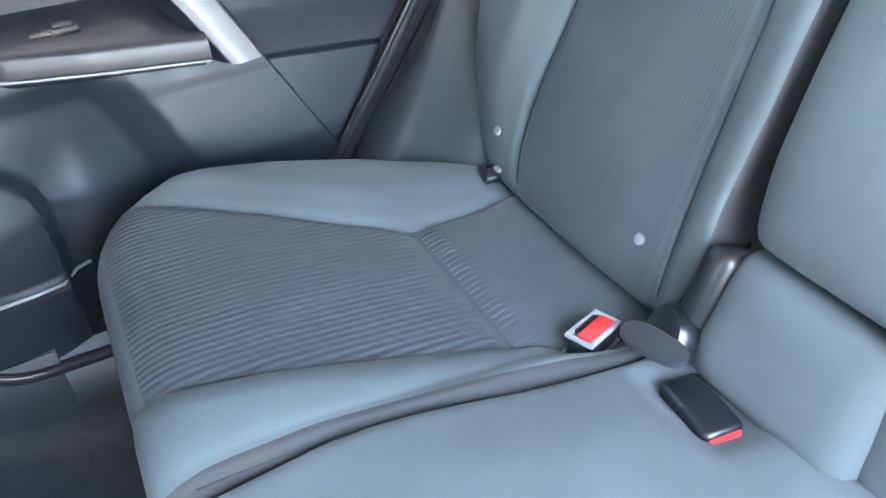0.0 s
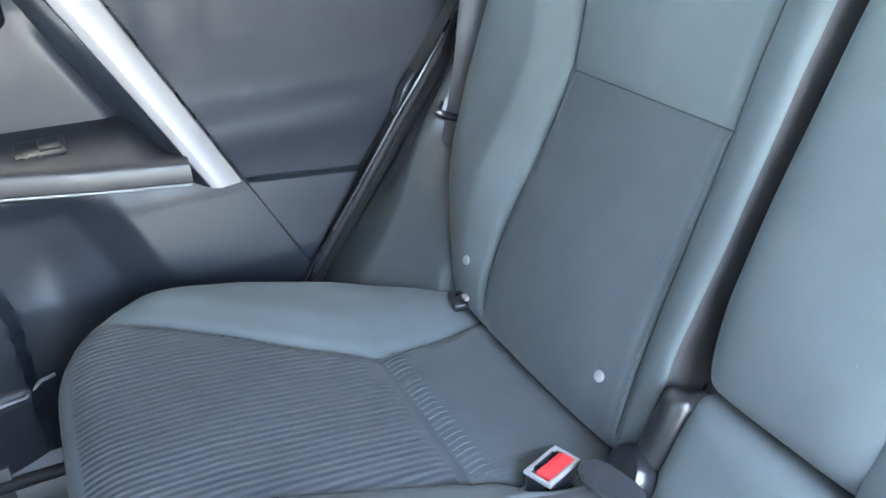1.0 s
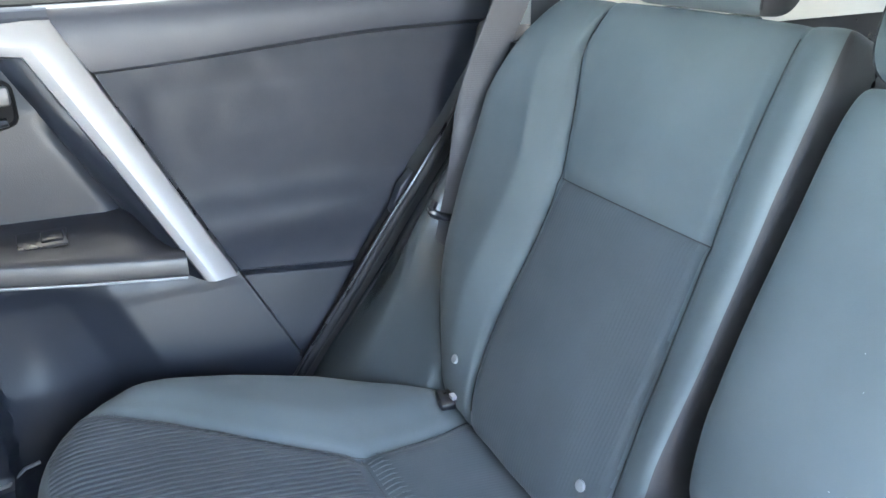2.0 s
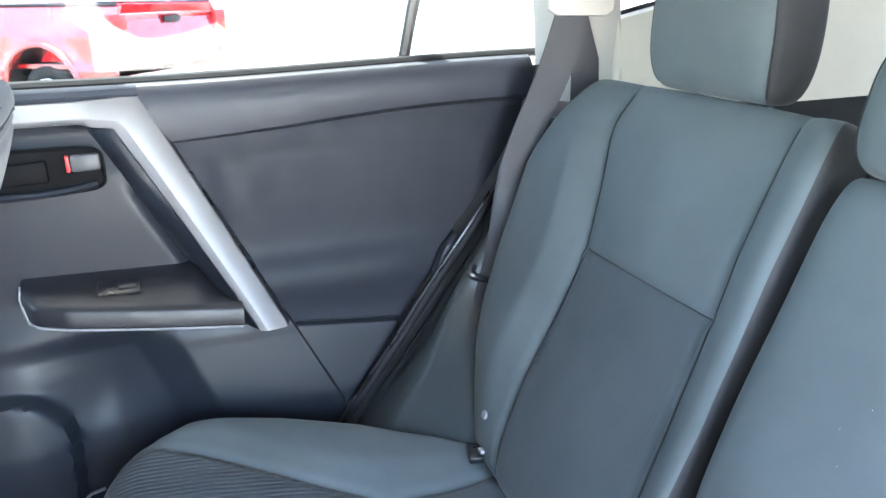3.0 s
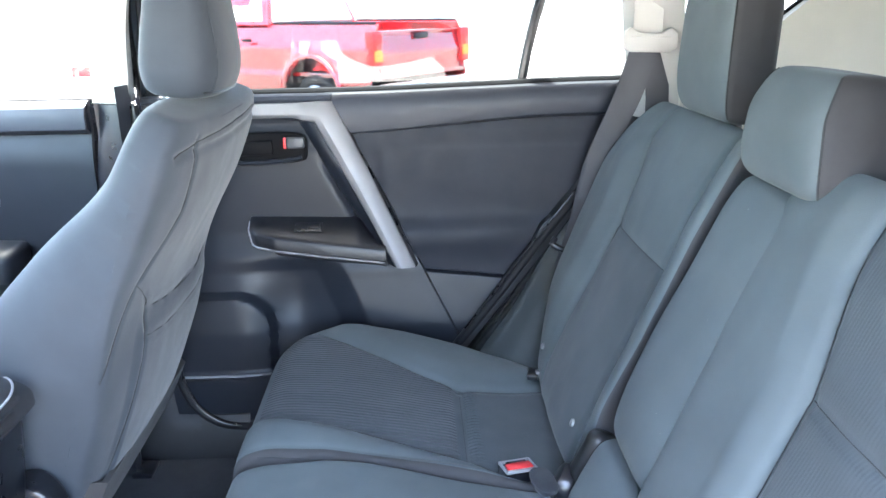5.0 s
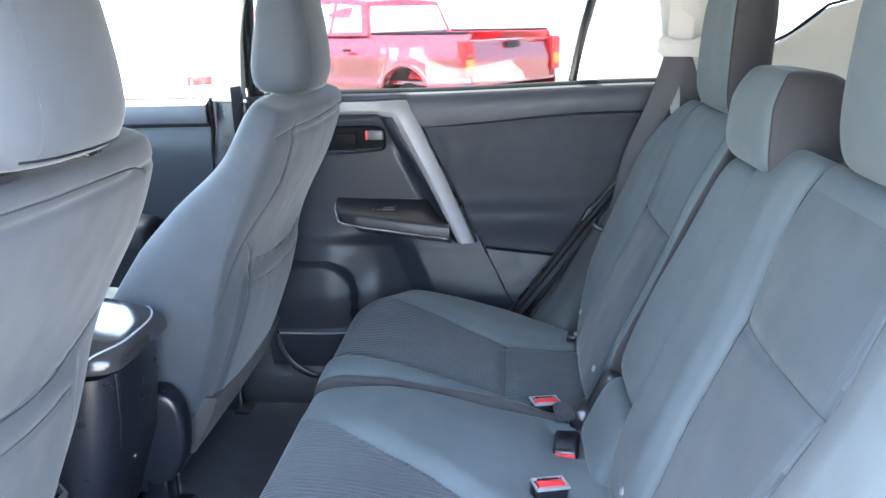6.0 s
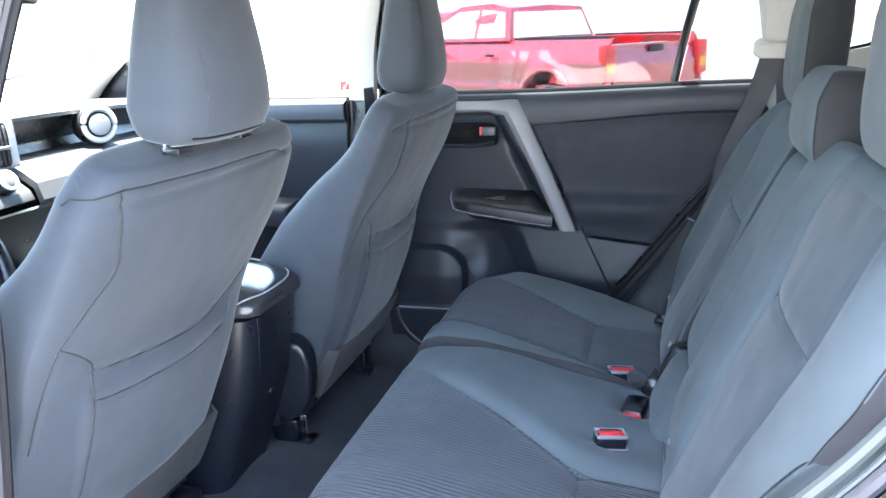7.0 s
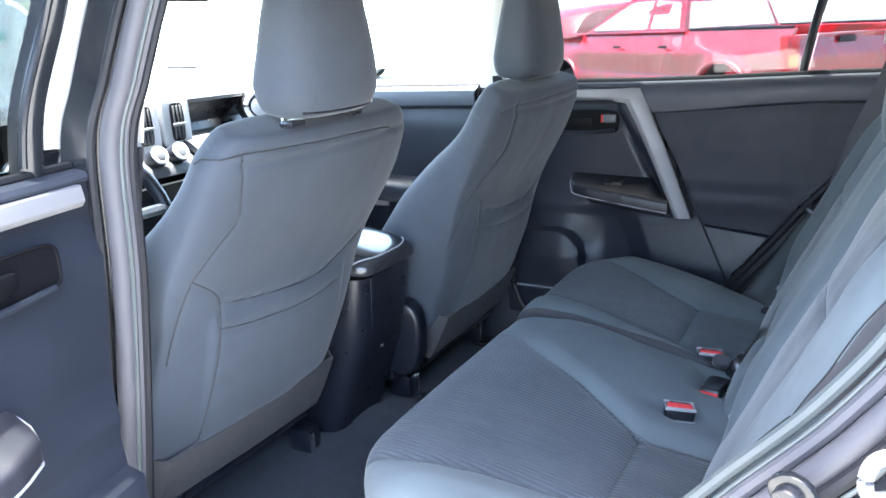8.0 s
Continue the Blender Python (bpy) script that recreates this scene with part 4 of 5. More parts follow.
    part("gathered_fabric", merge(*[tube([c.at(x, yv(0.151), 0.0004), c.at(x, yv(0.138), 0.0004), c.at(x, yv(0.122), -0.0018)], 0.0014, 6) for x in np.arange(0.172, 0.38, 0.0085)]), FINE_RIBS, cu)["kind"] = "stuff"
    part("side_piping", tube([(0.1035 + 0.02 * soft(0.075, 0.333, y), y, cushion_z(y) - 0.004) for y in np.linspace(0.04, 0.45, 20)], 0.0010, 6), THREAD, cu)
    latch = part("anchor_slot", box(0.447, 0.016, 0.690, 0.036, 0.020, 0.010, 0.003, 2, Matrix.Rotation(radians(-14), 4, "Z")), BLACK_PLASTIC, t, "black child seat anchor slot")
    part("anchor_tab", box(0.440, 0.008, 0.697, 0.012, 0.010, 0.006, 0.002), GREY_PLASTIC, latch, "small grey anchor tab")
    part("seat_frame", box(0.35, 0.2, 0.49, 0.40, 0.42, 0.06, 0.01), BLACK_PLASTIC, t, "dark seat frame on the floor")


rear_seat_narrow()


def rear_seat_wide():
    t = thing("bench_seat", (-0.25, 0.2, 0.46), "wide charcoal cloth rear bench seat with ribbed cushion", "car seat", group="rear seats")
    outer = [(0.685, 0.50), (0.74, 0.53), (0.80, 0.56), (0.87, 0.585), (0.95, 0.605), (1.04, 0.618), (1.12, 0.612), (1.185, 0.585)]
    inner = [(0.685, 0.068), (0.793, 0.064), (1.0, 0.040), (1.129, 0.012), (1.185, 0.03)]
    oseam = [(0.685, 0.42), (0.863, 0.436), (1.018, 0.442), (1.157, 0.425), (1.185, 0.42)]
    iseam = [(0.685, 0.262), (0.746, 0.255), (0.85, 0.232), (1.0, 0.214), (1.10, 0.175), (1.185, 0.165)]
    hs = bz(0.998)
    pad, os_, is_ = backrest(outer, inner, oseam, iseam, hs, -1)
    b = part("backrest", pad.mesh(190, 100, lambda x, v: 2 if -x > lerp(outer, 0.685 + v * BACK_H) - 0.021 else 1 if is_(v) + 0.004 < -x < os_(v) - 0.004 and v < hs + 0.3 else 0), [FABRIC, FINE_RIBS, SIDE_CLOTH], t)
    part("seam", pad.seam([(-os_(v), v) for v in np.linspace(0.04, 0.97, 10)]), THREAD, b)
    part("seam", pad.seam([(-is_(v), v) for v in np.linspace(0.04, 0.97, 10)]), THREAD, b)
    part("seam", pad.seam([(-x, hs) for x in np.linspace(is_(hs), os_(hs), 6)]), THREAD, b)
    part("side_seam", pad.seam([(-(lerp(outer, 0.685 + v * BACK_H) - 0.022), v) for v in np.linspace(0.05, 0.95, 12)], 0.0009, 0.0007), THREAD, b)
    low = Pad(BACK_O + BU * -0.02, BU, BN, 0.115, lambda v: -lerp(outer, 0.685 + v * 0.10) - 0.012, lambda v: -0.455 - 0.075 * v, lambda x, v: 0.074, lambda x, v: 0.05, 5, 3.2, 0.012, 3)
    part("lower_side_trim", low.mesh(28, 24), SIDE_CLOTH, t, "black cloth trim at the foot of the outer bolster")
    anchor_button(-0.178, pad, b)
    anchor_button(-0.455, pad, b)
    rear_headrest(t, -0.312, 0.106, 1.168, 1.425, -0.186, 0.036)
    # centre pad in two pieces with a fold between
    split = bz(0.79)
    for nm, v0, v1, lab in (("centre_backrest", split + 0.004, bz(1.137), "smooth charcoal centre backrest with fold-down armrest"), ("centre_lower_pad", -0.02, split - 0.004, "smooth lower centre pad")):
        L = (v1 - v0) * BACK_L
        cp = Pad(BACK_O + BU * (v0 * BACK_L), BU, BN, L, lambda v: -0.085, (lambda v: lerp([(0, 0.090), (0.2, 0.103), (0.5, 0.110), (1, 0.114)], v)) if nm == "centre_backrest" else (lambda v: 0.088), lambda x, v: 0.066, lambda x, v: 0.03, 5, 7 if nm == "centre_backrest" else 5, 0.008, 5)
        cp.uneven = 0.0025
        part(nm, cp.mesh(40, 40), FABRIC, t, lab)
    rear_headrest(t, 0.0, 0.096, 1.132, 1.262, -0.158, 0.070, "low charcoal cloth centre headrest")
    # cushion
    si = [(-0.03, 0.200), (0.046, 0.207), (0.129, 0.217), (0.20, 0.162), (0.255, 0.120), (0.33, 0.076), (0.413, 0.024), (0.50, -0.02)]
    so = [(-0.03, 0.41), (0.12, 0.42), (0.30, 0.447), (0.44, 0.495), (0.50, 0.515)]

    def top(x, y):
        a = -x
        z = cushion_z(y)
        z += 0.016 * soft(lerp(so, y) - 0.005, lerp(so, y) + 0.06, a) * soft(0.46, 0.34, y)
        z += 0.014 * soft(lerp(si, y) + 0.010, lerp(si, y) - 0.045, a) * soft(0.46, 0.30, y)
        z -= 0.004 * soft(0.02, 0.095, x)
        z -= 0.006 * groove(y - 0.129, 0.010) * soft(lerp(si, y) - 0.01, lerp(si, y) + 0.01, a) * soft(lerp(so, y) + 0.01, lerp(so, y) - 0.01, a)
        z -= 0.018 * math.exp(-((x + 0.113) / 0.032) ** 2 - ((y - 0.089) / 0.045) ** 2)
        z -= 0.020 * math.exp(-((x - 0.033) / 0.050) ** 4 - ((y - 0.054) / 0.035) ** 4)
        z -= 0.0045 * groove(a - lerp(si, y), 0.012) * soft(0.44, 0.34, y) + 0.0045 * groove(a - lerp(so, y), 0.009)
        return z
    c = Cushion(lambda v: -lerp(CUSHION_EDGE, v) + 0.006 + 0.028 * soft(0.6, 0.95, v), lambda v: 0.100 + 0.02 * soft(0.2, 0.7, v), top)
    c.pr = 26
    yv = c.yv
    cu = part("cushion", c.mesh(240, 100, lambda x, v: 1 if lerp(si, c.y0 + v * (c.y1 - c.y0)) < -x < lerp(so, c.y0 + v * (c.y1 - c.y0)) and c.y0 + v * (c.y1 - c.y0) < 0.475 else 0), [FABRIC, RIBS], t)
    part("seam", c.seam([(-lerp(so, y), yv(y)) for y in np.linspace(0.0, 0.46, 9)]), THREAD, cu)
    part("seam", c.seam([(-lerp(si, y), yv(y)) for y in np.linspace(0.0, 0.30, 9)], 0.0006), THREAD, cu)
    part("seam", c.seam([(-x, yv(0.129)) for x in np.linspace(0.217, 0.42, 6)]), THREAD, cu)
    part("front_seam", c.seam([(x, yv(0.487)) for x in np.linspace(-0.54, 0.09, 10)], 0.001), THREAD, cu)
    part("anchor_latch", merge(tube([(-0.135, 0.0, 0.676), (-0.135, 0.032, 0.680), (-0.165, 0.032, 0.680), (-0.165, 0.0, 0.676)], 0.004, 8), box(-0.15, -0.002, 0.69, 0.05, 0.02, 0.04, 0.003)), STEEL, t, "dull steel child seat anchor loop")
    part("seat_frame", box(-0.25, 0.2, 0.49, 0.60, 0.42, 0.06, 0.01), BLACK_PLASTIC, t, "dark seat frame on the floor")


rear_seat_wide()


def hinge_cover():
    t = thing("seat_hinge_cover", (0.098, 0.0, 0.70), "gloss black plastic hinge cover between the rear backrests", "hinge cover")
    part("cover", box(0.094, -0.014, 0.738, 0.034, 0.05, 0.085, 0.014, 4, Matrix.Rotation(radians(25), 4, "X")), HINGE_PLASTIC, t)
    part("recliner_cap", disc((0.100, 0.025, 0.698), (0.35, 1, 0.5), 0.028, 0.03, 24, 0.008), DARK_GLOSS, t)
    strap = []
    for k in range(20):
        a = 2 * math.pi * k / 20
        u, w = math.copysign(abs(math.cos(a)) ** 0.7, math.cos(a)), math.copysign(abs(math.sin(a)) ** 0.8, math.sin(a))
        strap.append((0.092 + 0.036 * u - 0.003 * w, 0.056 + 0.004 * u + 0.0165 * w, 0.712 - 0.004 * u))
    part("strap", prism(strap, (0, 0, -0.007), 0.0025), CARPET, t, "dark rounded cloth flap")


hinge_cover()


def buckle(x, y, z, yaw, tilt, upright=True):
    t = thing("seat_belt_buckle", (x, y, z - 0.045), "black seat belt buckle with a red release button" if upright else "black centre buckle lying flat with a red tip", "buckle", group="rear seat buckles")
    M = Matrix.Translation((x, y, z)) @ Matrix.Rotation(radians(yaw), 4, "Z") @ Matrix.Rotation(radians(tilt), 4, "X")
    old = XF[0]
    XF[0] = M
    if upright:
        part("body", box(0, 0, -0.022, 0.028, 0.050, 0.046, 0.006, 3), BLACK_PLASTIC, t)
        part("rim", tube([(sx * 0.0125, sy * 0.0235, 0.0005) for sx, sy in ((-1, -1), (1, -1), (1, 1), (-1, 1))], 0.0032, 8, closed=True), GREY_PLASTIC, t, "grey rim")
        part("release_button", box(-0.003, 0, 0.0005, 0.016, 0.040, 0.008, 0.002), RED, t, "red release button")
        part("slot", box(0.0085, 0, 0.0006, 0.004, 0.032, 0.006, 0.001), BLACK_PLASTIC, t)
        part("base_rim", tube([(sx * 0.0145, sy * 0.0255, -0.020) for sx, sy in ((-1, -1), (1, -1), (1, 1), (-1, 1))], 0.0014, 6, closed=True), GREY_PLASTIC, t)
    else:
        part("body", box(0, 0, 0, 0.040, 0.070, 0.022, 0.007, 3), BLACK_PLASTIC, t)
        part("release_button", box(0, 0.0325, -0.001, 0.033, 0.010, 0.014, 0.004), RED, t, "red release button")
    XF[0] = old


buckle(0.1415, 0.0844, 0.7005, 20, 6)
buckle(-0.113, 0.089, 0.707, 20, 6)
buckle(0.030, 0.056, 0.681, 82, 2, False)


def side_bolster():
    """The glossy trim swell between the door seal and the seat side."""
    A = smooth_path([(0.668, 0.165, 0.56), (0.668, 0.125, 0.640), (0.668, 0.036, 0.756), (0.670, -0.032, 0.846), (0.674, -0.088, 0.917), (0.688, -0.16, 1.003), (0.705, -0.22, 1.09)], 6)
    B = smooth_path([(0.44, 0.05, 0.56), (0.45, 0.005, 0.646), (0.50, -0.05, 0.766), (0.575, -0.085, 0.856), (0.595, -0.12, 0.927), (0.61, -0.17, 1.013), (0.60, -0.24, 1.10)], 6)
    P = []
    for i, (a, b) in enumerate(zip(A, B)):
        row = []
        for t in np.linspace(0, 1, 22):
            p = a.lerp(b, t)
            h = 0.028 * math.sin(math.pi * min(t * 1.15, 1)) * soft(0, 6, i) * soft(len(A), len(A) - 12, i)
            h += 0.0070 * math.sin(8 * t - i * 0.08 + 0.6) * math.sin(math.pi * t) + 0.0008 * math.sin(17 * t + i * 0.16) * math.sin(math.pi * t)
            row.append(p + Vector((-0.55, 0.75, 0.2)) * h)
        P.append(row)
    return slab(P, (0.012, -0.016, -0.004))


for s in (1, -1):
    XF[0] = Matrix.Translation((0.0 if s > 0 else 0.05, 0, 0)) @ Matrix.Diagonal((s, 1, 1, 1))
    t = thing("side_bolster", (0.60, 0.05, 0.56), "shiny black vinyl side bolster beside the rear backrest", "side bolster", group="side bolsters")
    part("vinyl_pad", side_bolster(), VINYL, t)
    part("edge_piping", tube(smooth_path([(0.662, 0.150, 0.590), (0.661, 0.120, 0.642), (0.659, 0.034, 0.757), (0.660, -0.034, 0.847), (0.665, -0.090, 0.918), (0.681, -0.162, 1.003)], 6), 0.003, 6), RUBBER, t, "black edge piping")
XF[0] = Matrix()


def seat_belt():
    t = thing("seat_belt", (0.55, 0.0, 0.70), "grey webbing seat belt hanging from the pale pillar guide", "seat belt")
    mid = [(0.600, -0.200, 1.262), (0.612, -0.175, 1.166), (0.625, -0.122, 1.035), (0.605, -0.088, 0.93), (0.580, -0.052, 0.82), (0.560, -0.022, 0.72), (0.55, -0.01, 0.66)]
    half = [(0.004, 0.024, 0.0), (0.006, 0.023, 0.004), (0.006, 0.018, 0.006), (0.010, 0.012, 0.0), (0.012, 0.014, 0.0), (0.010, 0.014, 0.0), (0.010, 0.014, 0.0)]
    A = smooth_path([Vector(m) + Vector(h) for m, h in zip(mid, half)], 8)
    B = smooth_path([Vector(m) - Vector(h) for m, h in zip(mid, half)], 8)
    part("webbing", slab([[a.lerp(b, k) for k in np.linspace(0, 1, 5)] for a, b in zip(A, B)], (0.0015, 0.001, 0)), WEBBING, t)
    # Upper run of the same belt, painted pale to look sunlit.
    A = [(0.615, -0.180, 1.272), (0.63, -0.183, 1.34), (0.60, -0.17, 1.48)]
    B = [(0.598, -0.228, 1.272), (0.61, -0.231, 1.34), (0.58, -0.215, 1.48)]
    part("upper_webbing", slab([[Vector(a).lerp(Vector(b), k) for k in np.linspace(0, 1, 4)] for a, b in zip(A, B)], (0.0015, 0, 0)), PILLAR, t, "upper webbing with sunlight put into its pale colour")
    part("retractor_webbing", slab([[(0.628, -0.205, 1.25), (0.622, -0.232, 1.25)], [(0.63, -0.215, 1.16), (0.62, -0.262, 1.16)], [(0.63, -0.215, 1.08), (0.62, -0.262, 1.08)]], (0.002, 0, 0)), WEBBING, t)
    g = [(-0.158, 1.256), (-0.158, 1.282), (-0.170, 1.292), (-0.184, 1.282), (-0.196, 1.279), (-0.214, 1.278), (-0.226, 1.281), (-0.240, 1.290), (-0.252, 1.280), (-0.252, 1.254), (-0.240, 1.246), (-0.170, 1.248)]
    gx = lambda y: 0.606 + 0.14 * (y + 0.165)
    guide = part("belt_guide", prism([(gx(y), y, z) for y, z in g], (-0.010, 0, 0), 0.003), PILLAR, t, "pale plastic belt guide")
    part("upper_bar", tube([(gx(-0.172) - 0.006, -0.172, 1.276), (gx(-0.240) - 0.006, -0.240, 1.274)], 0.005, 8), PILLAR, guide)
    tg = [(0.600, -0.046, 0.902), (0.594, -0.040, 0.889), (0.590, -0.070, 0.876), (0.594, -0.084, 0.874)]
    part("tongue_holder", tube(smooth_path(tg, 5), 0.006, 8), BLACK_PLASTIC, t, "black tongue stop")
    part("tongue", slab([[(0.585, -0.078, 0.876), (0.582, -0.084, 0.876)], [(0.583, -0.080, 0.838), (0.580, -0.086, 0.838)]], (0.003, 0, 0)), CHROME, t, "bright belt tongue")


seat_belt()


# ---- front seats ----
def front_seat(cx, dy, label, mirror, flare=0.0, tuck=0.0, waist=0.0, ahead=0.0, broad=0.0):
    t = thing("bucket_seat", (cx, 1.0 + dy, 0.46), label, "car seat", group="front seats")
    U, N = Vector((0, -0.371, 0.928)), Vector((0, -0.928, -0.371))
    O = Vector((0, 0.818 + dy, 0.63)) - N * 0.05
    L = 0.56 / 0.928
    W = [(0, 0.220), (0.12, 0.235), (0.4, 0.254), (0.6, 0.262), (0.8, 0.268), (0.92, 0.262), (1, 0.240)]
    vz = lambda z: (z - 0.6485) / 0.56

    SEAMS = [[(-0.232, 1.172), (-0.17, 1.188), (0.0, 1.186), (0.17, 1.182), (0.232, 1.168)]]
    q = mirror
    SEAMS.append([(q * x, z) for x, z in ((-0.175, 1.187), (-0.170, 1.13), (-0.168, 1.09), (-0.195, 1.05), (-0.222, 1.0), (-0.238, 0.93), (-0.250, 0.87))])
    SEAMS.append([(q * x, z) for x, z in ((-0.222, 1.0), (-0.180, 0.972), (-0.160, 0.945), (-0.160, 0.88), (-0.168, 0.78), (-0.174, 0.70))])
    SEAMS.append([(q * x, z) for x, z in ((-0.160, 0.945), (-0.05, 0.928), (0.08, 0.922), (0.160, 0.940), (0.222, 0.965))])
    SEAMS.append([(q * x, z) for x, z in ((-0.160, 0.905), (-0.05, 0.890), (0.08, 0.885), (0.150, 0.892))])

    def gap(line, x, v):
        """Distance on the pad from a point to a seam line."""
        z, best = 0.6485 + 0.56 * v, 1.0
        for (x0, z0), (x1, z1) in zip(line, line[1:]):
            ux, uz = x1 - x0, z1 - z0
            k = min(max(((x - x0) * ux + (z - z0) * uz) / (ux * ux + uz * uz), 0.0), 1.0)
            best = min(best, math.hypot(x - x0 - k * ux, z - z0 - k * uz))
        return best

    def swell(x, v):
        a = abs(x - cx)
        d = 0.050 - 0.010 * (a / 0.25) ** 2
        d -= 0.004 * groove(v - vz(1.172), 0.010) + 0.017 * math.exp(-((v - 0.56) / 0.17) ** 2)
        d += 0.007 * soft(vz(0.935), vz(0.90), v) * soft(0.185, 0.165, a) * soft(vz(0.67), vz(0.70), v)
        for line in SEAMS:
            d -= 0.003 * groove(gap(line, mirror * (x - cx), v), 0.004)
        return d

    def inner(x, v):
        return 0.050 + 0.025 * soft(0.95, 0.6, v) + 0.080 * soft(0.13, 0.22, abs(x - cx)) * soft(0.85, 0.45, v) + 0.07 * soft(0.6, 0.1, v)
    pad = Pad(O, U, N, L, lambda v: cx - lerp(W, v) - flare * soft(0.5, 0.1, v) + tuck * soft(0.55, 0.95, v), lambda v: cx + lerp(W, v) - waist * soft(0.8, 0.4, v) + broad * soft(0.45, 0.85, v), swell, inner, 4.6, 7, 0.07, 7)
    pad.taper, pad.top_only, pad.uneven = 0.10, True, 0.0016
    b = part("backrest", pad.mesh(150, 130), SEAT_BACK, t)
    for line in SEAMS:
        part("seam", pad.seam([(cx + mirror * x, vz(z)) for x, z in line], 0.0013 if mirror > 0 else 0.0009, 0.0006), THREAD, b)
    # flat cloth skirt that closes the foot of the seat back
    P = []
    for k in np.linspace(-1, 1, 34):
        x = cx + k * 0.226 + (-flare * 0.8 if k < 0 else 0.0) * abs(k)
        row = []
        for h in np.linspace(0, 1, 8):
            z = 0.700 - 0.006 * (1 - abs(k)) - h * (0.112 + 0.008 * k * mirror)
            deep = 0.052 - 0.010 * h ** 2 - 0.06 * soft(0.86, 1.0, abs(k)) ** 2 + 0.003 * groove(h - 0.06, 0.06)
            row.append(O + Vector((x, 0, 0)) + U * (vz(z) * L) + N * deep)
        P.append(row)
    part("skirt", slab(P, -N * 0.008), SKIRT, b, "warm grey cloth skirt under the seat back")
    part("gathered_fabric", merge(*[tube([pad.at(cx + x, vz(1.186), 0.001), pad.at(cx + x, vz(1.2035), 0.0)], 0.0008, 4) for x in np.arange(-0.07, 0.07, 0.006)]), SEAT_BACK, b)["kind"] = "stuff"
    # headrest
    hu, hn = Vector((0, -0.16, 0.987)), Vector((0, -0.987, -0.16))
    hw = [(0, 0.107), (0.15, 0.117), (0.5, 0.100), (0.85, 0.076), (1, 0.060)]
    cx += 0.004
    hp = Pad((0, 0.622 + dy + ahead, 1.218), hu, hn, 0.27, lambda v: cx - lerp(hw, v), lambda v: cx + lerp(hw, v), lambda x, v: 0.066 - 0.012 * (abs(x - cx) / 0.13) ** 2 - 0.052 * soft(0.1, 1.0, v), lambda x, v: 0.055, 3.6, 6, 0.02, 5)
    h = part("headrest", hp.mesh(44, 44), SEAT_BACK, t)
    part("seam", hp.seam([(cx - 0.075, v) for v in np.linspace(0.05, 0.95, 8)], 0.0005), SEAT_BACK, h)
    part("lower_lip", hp.seam([(cx + x, 0.045) for x in np.linspace(-0.09, 0.09, 9)], 0.0016), BLACK_PLASTIC, h)
    for q in (1, -1):
        base = Vector((cx + q * 0.075, 0.625 + dy + ahead, 1.235))
        part("post", tube([base, base - hu * 0.075], 0.006, 10), CHROME, h, "bright steel post")
        part("post_guide", box(base.x, base.y - 0.014, 1.207, 0.034, 0.026, 0.010, 0.004), DARK_GLOSS, b)
    cx -= 0.004
    # seat cushion and base
    c = Pad((0, 0.885 + dy, 0.60), (0, 1, 0.10), (0, -0.10, 1), 0.47, lambda v: cx - 0.255, lambda v: cx + 0.255, lambda x, v: 0.10 + 0.03 * soft(0.17, 0.23, abs(x - cx)), lambda x, v: 0.06, 5, 5, 0.04, 4)
    part("cushion", c.mesh(40, 40), FABRIC, t)
    part("side_shield", box(cx + 0.262, 1.12 + dy, 0.575, 0.03, 0.42, 0.10, 0.012), BLACK_PLASTIC, t)
    part("side_shield", box(cx - 0.262, 1.12 + dy, 0.575, 0.03, 0.42, 0.10, 0.012), BLACK_PLASTIC, t)
    k = -1 if cx > 0 else 1
    part("recliner_cover", Pad((0, 0.890 + dy, 0.555), (0, -0.12, 1), (0, -1, -0.12), 0.180, lambda v: cx + k * 0.262 - 0.024, lambda v: cx + k * 0.262 + 0.022, lambda x, v: 0.052, lambda x, v: 0.06, 5, 2.4, 0.0).mesh(16, 32), BLACK_PLASTIC, t, "rounded black recliner cover")
    fy = (0.890 if mirror > 0 else 0.940) + dy
    for q in (1, -1):
        r = part("rail", box(cx + q * 0.19, 1.105 + dy, 0.50, 0.035, 0.37, 0.045, 0.005), BLACK_PLASTIC, t)
        part("rail_foot", merge(box(cx + q * 0.19, fy, 0.477, 0.040, 0.06, 0.060, 0.008), box(cx + q * 0.19, fy - 0.040, 0.446, 0.050, 0.04, 0.012, 0.003)), BLACK_PLASTIC, r)
        part("rail_clip", box(cx + q * 0.175, fy - 0.033, 0.480, 0.006, 0.012, 0.05, 0.002), CHROME, r, "bright metal clip")
    part("cross_tube", tube([(cx - 0.2, 0.90 + dy, 0.535), (cx + 0.2, 0.90 + dy, 0.535)], 0.016, 10), BLACK_PLASTIC, t)


front_seat(-0.326, 0.0, "grey cloth driver seat with seatback pocket", 1, 0.06, 0.035, waist=0.014, broad=0.034)
front_seat(0.368, -0.115, "grey cloth front passenger seat with seatback pocket", -1, 0.0, 0.0, 0.028, 0.048)


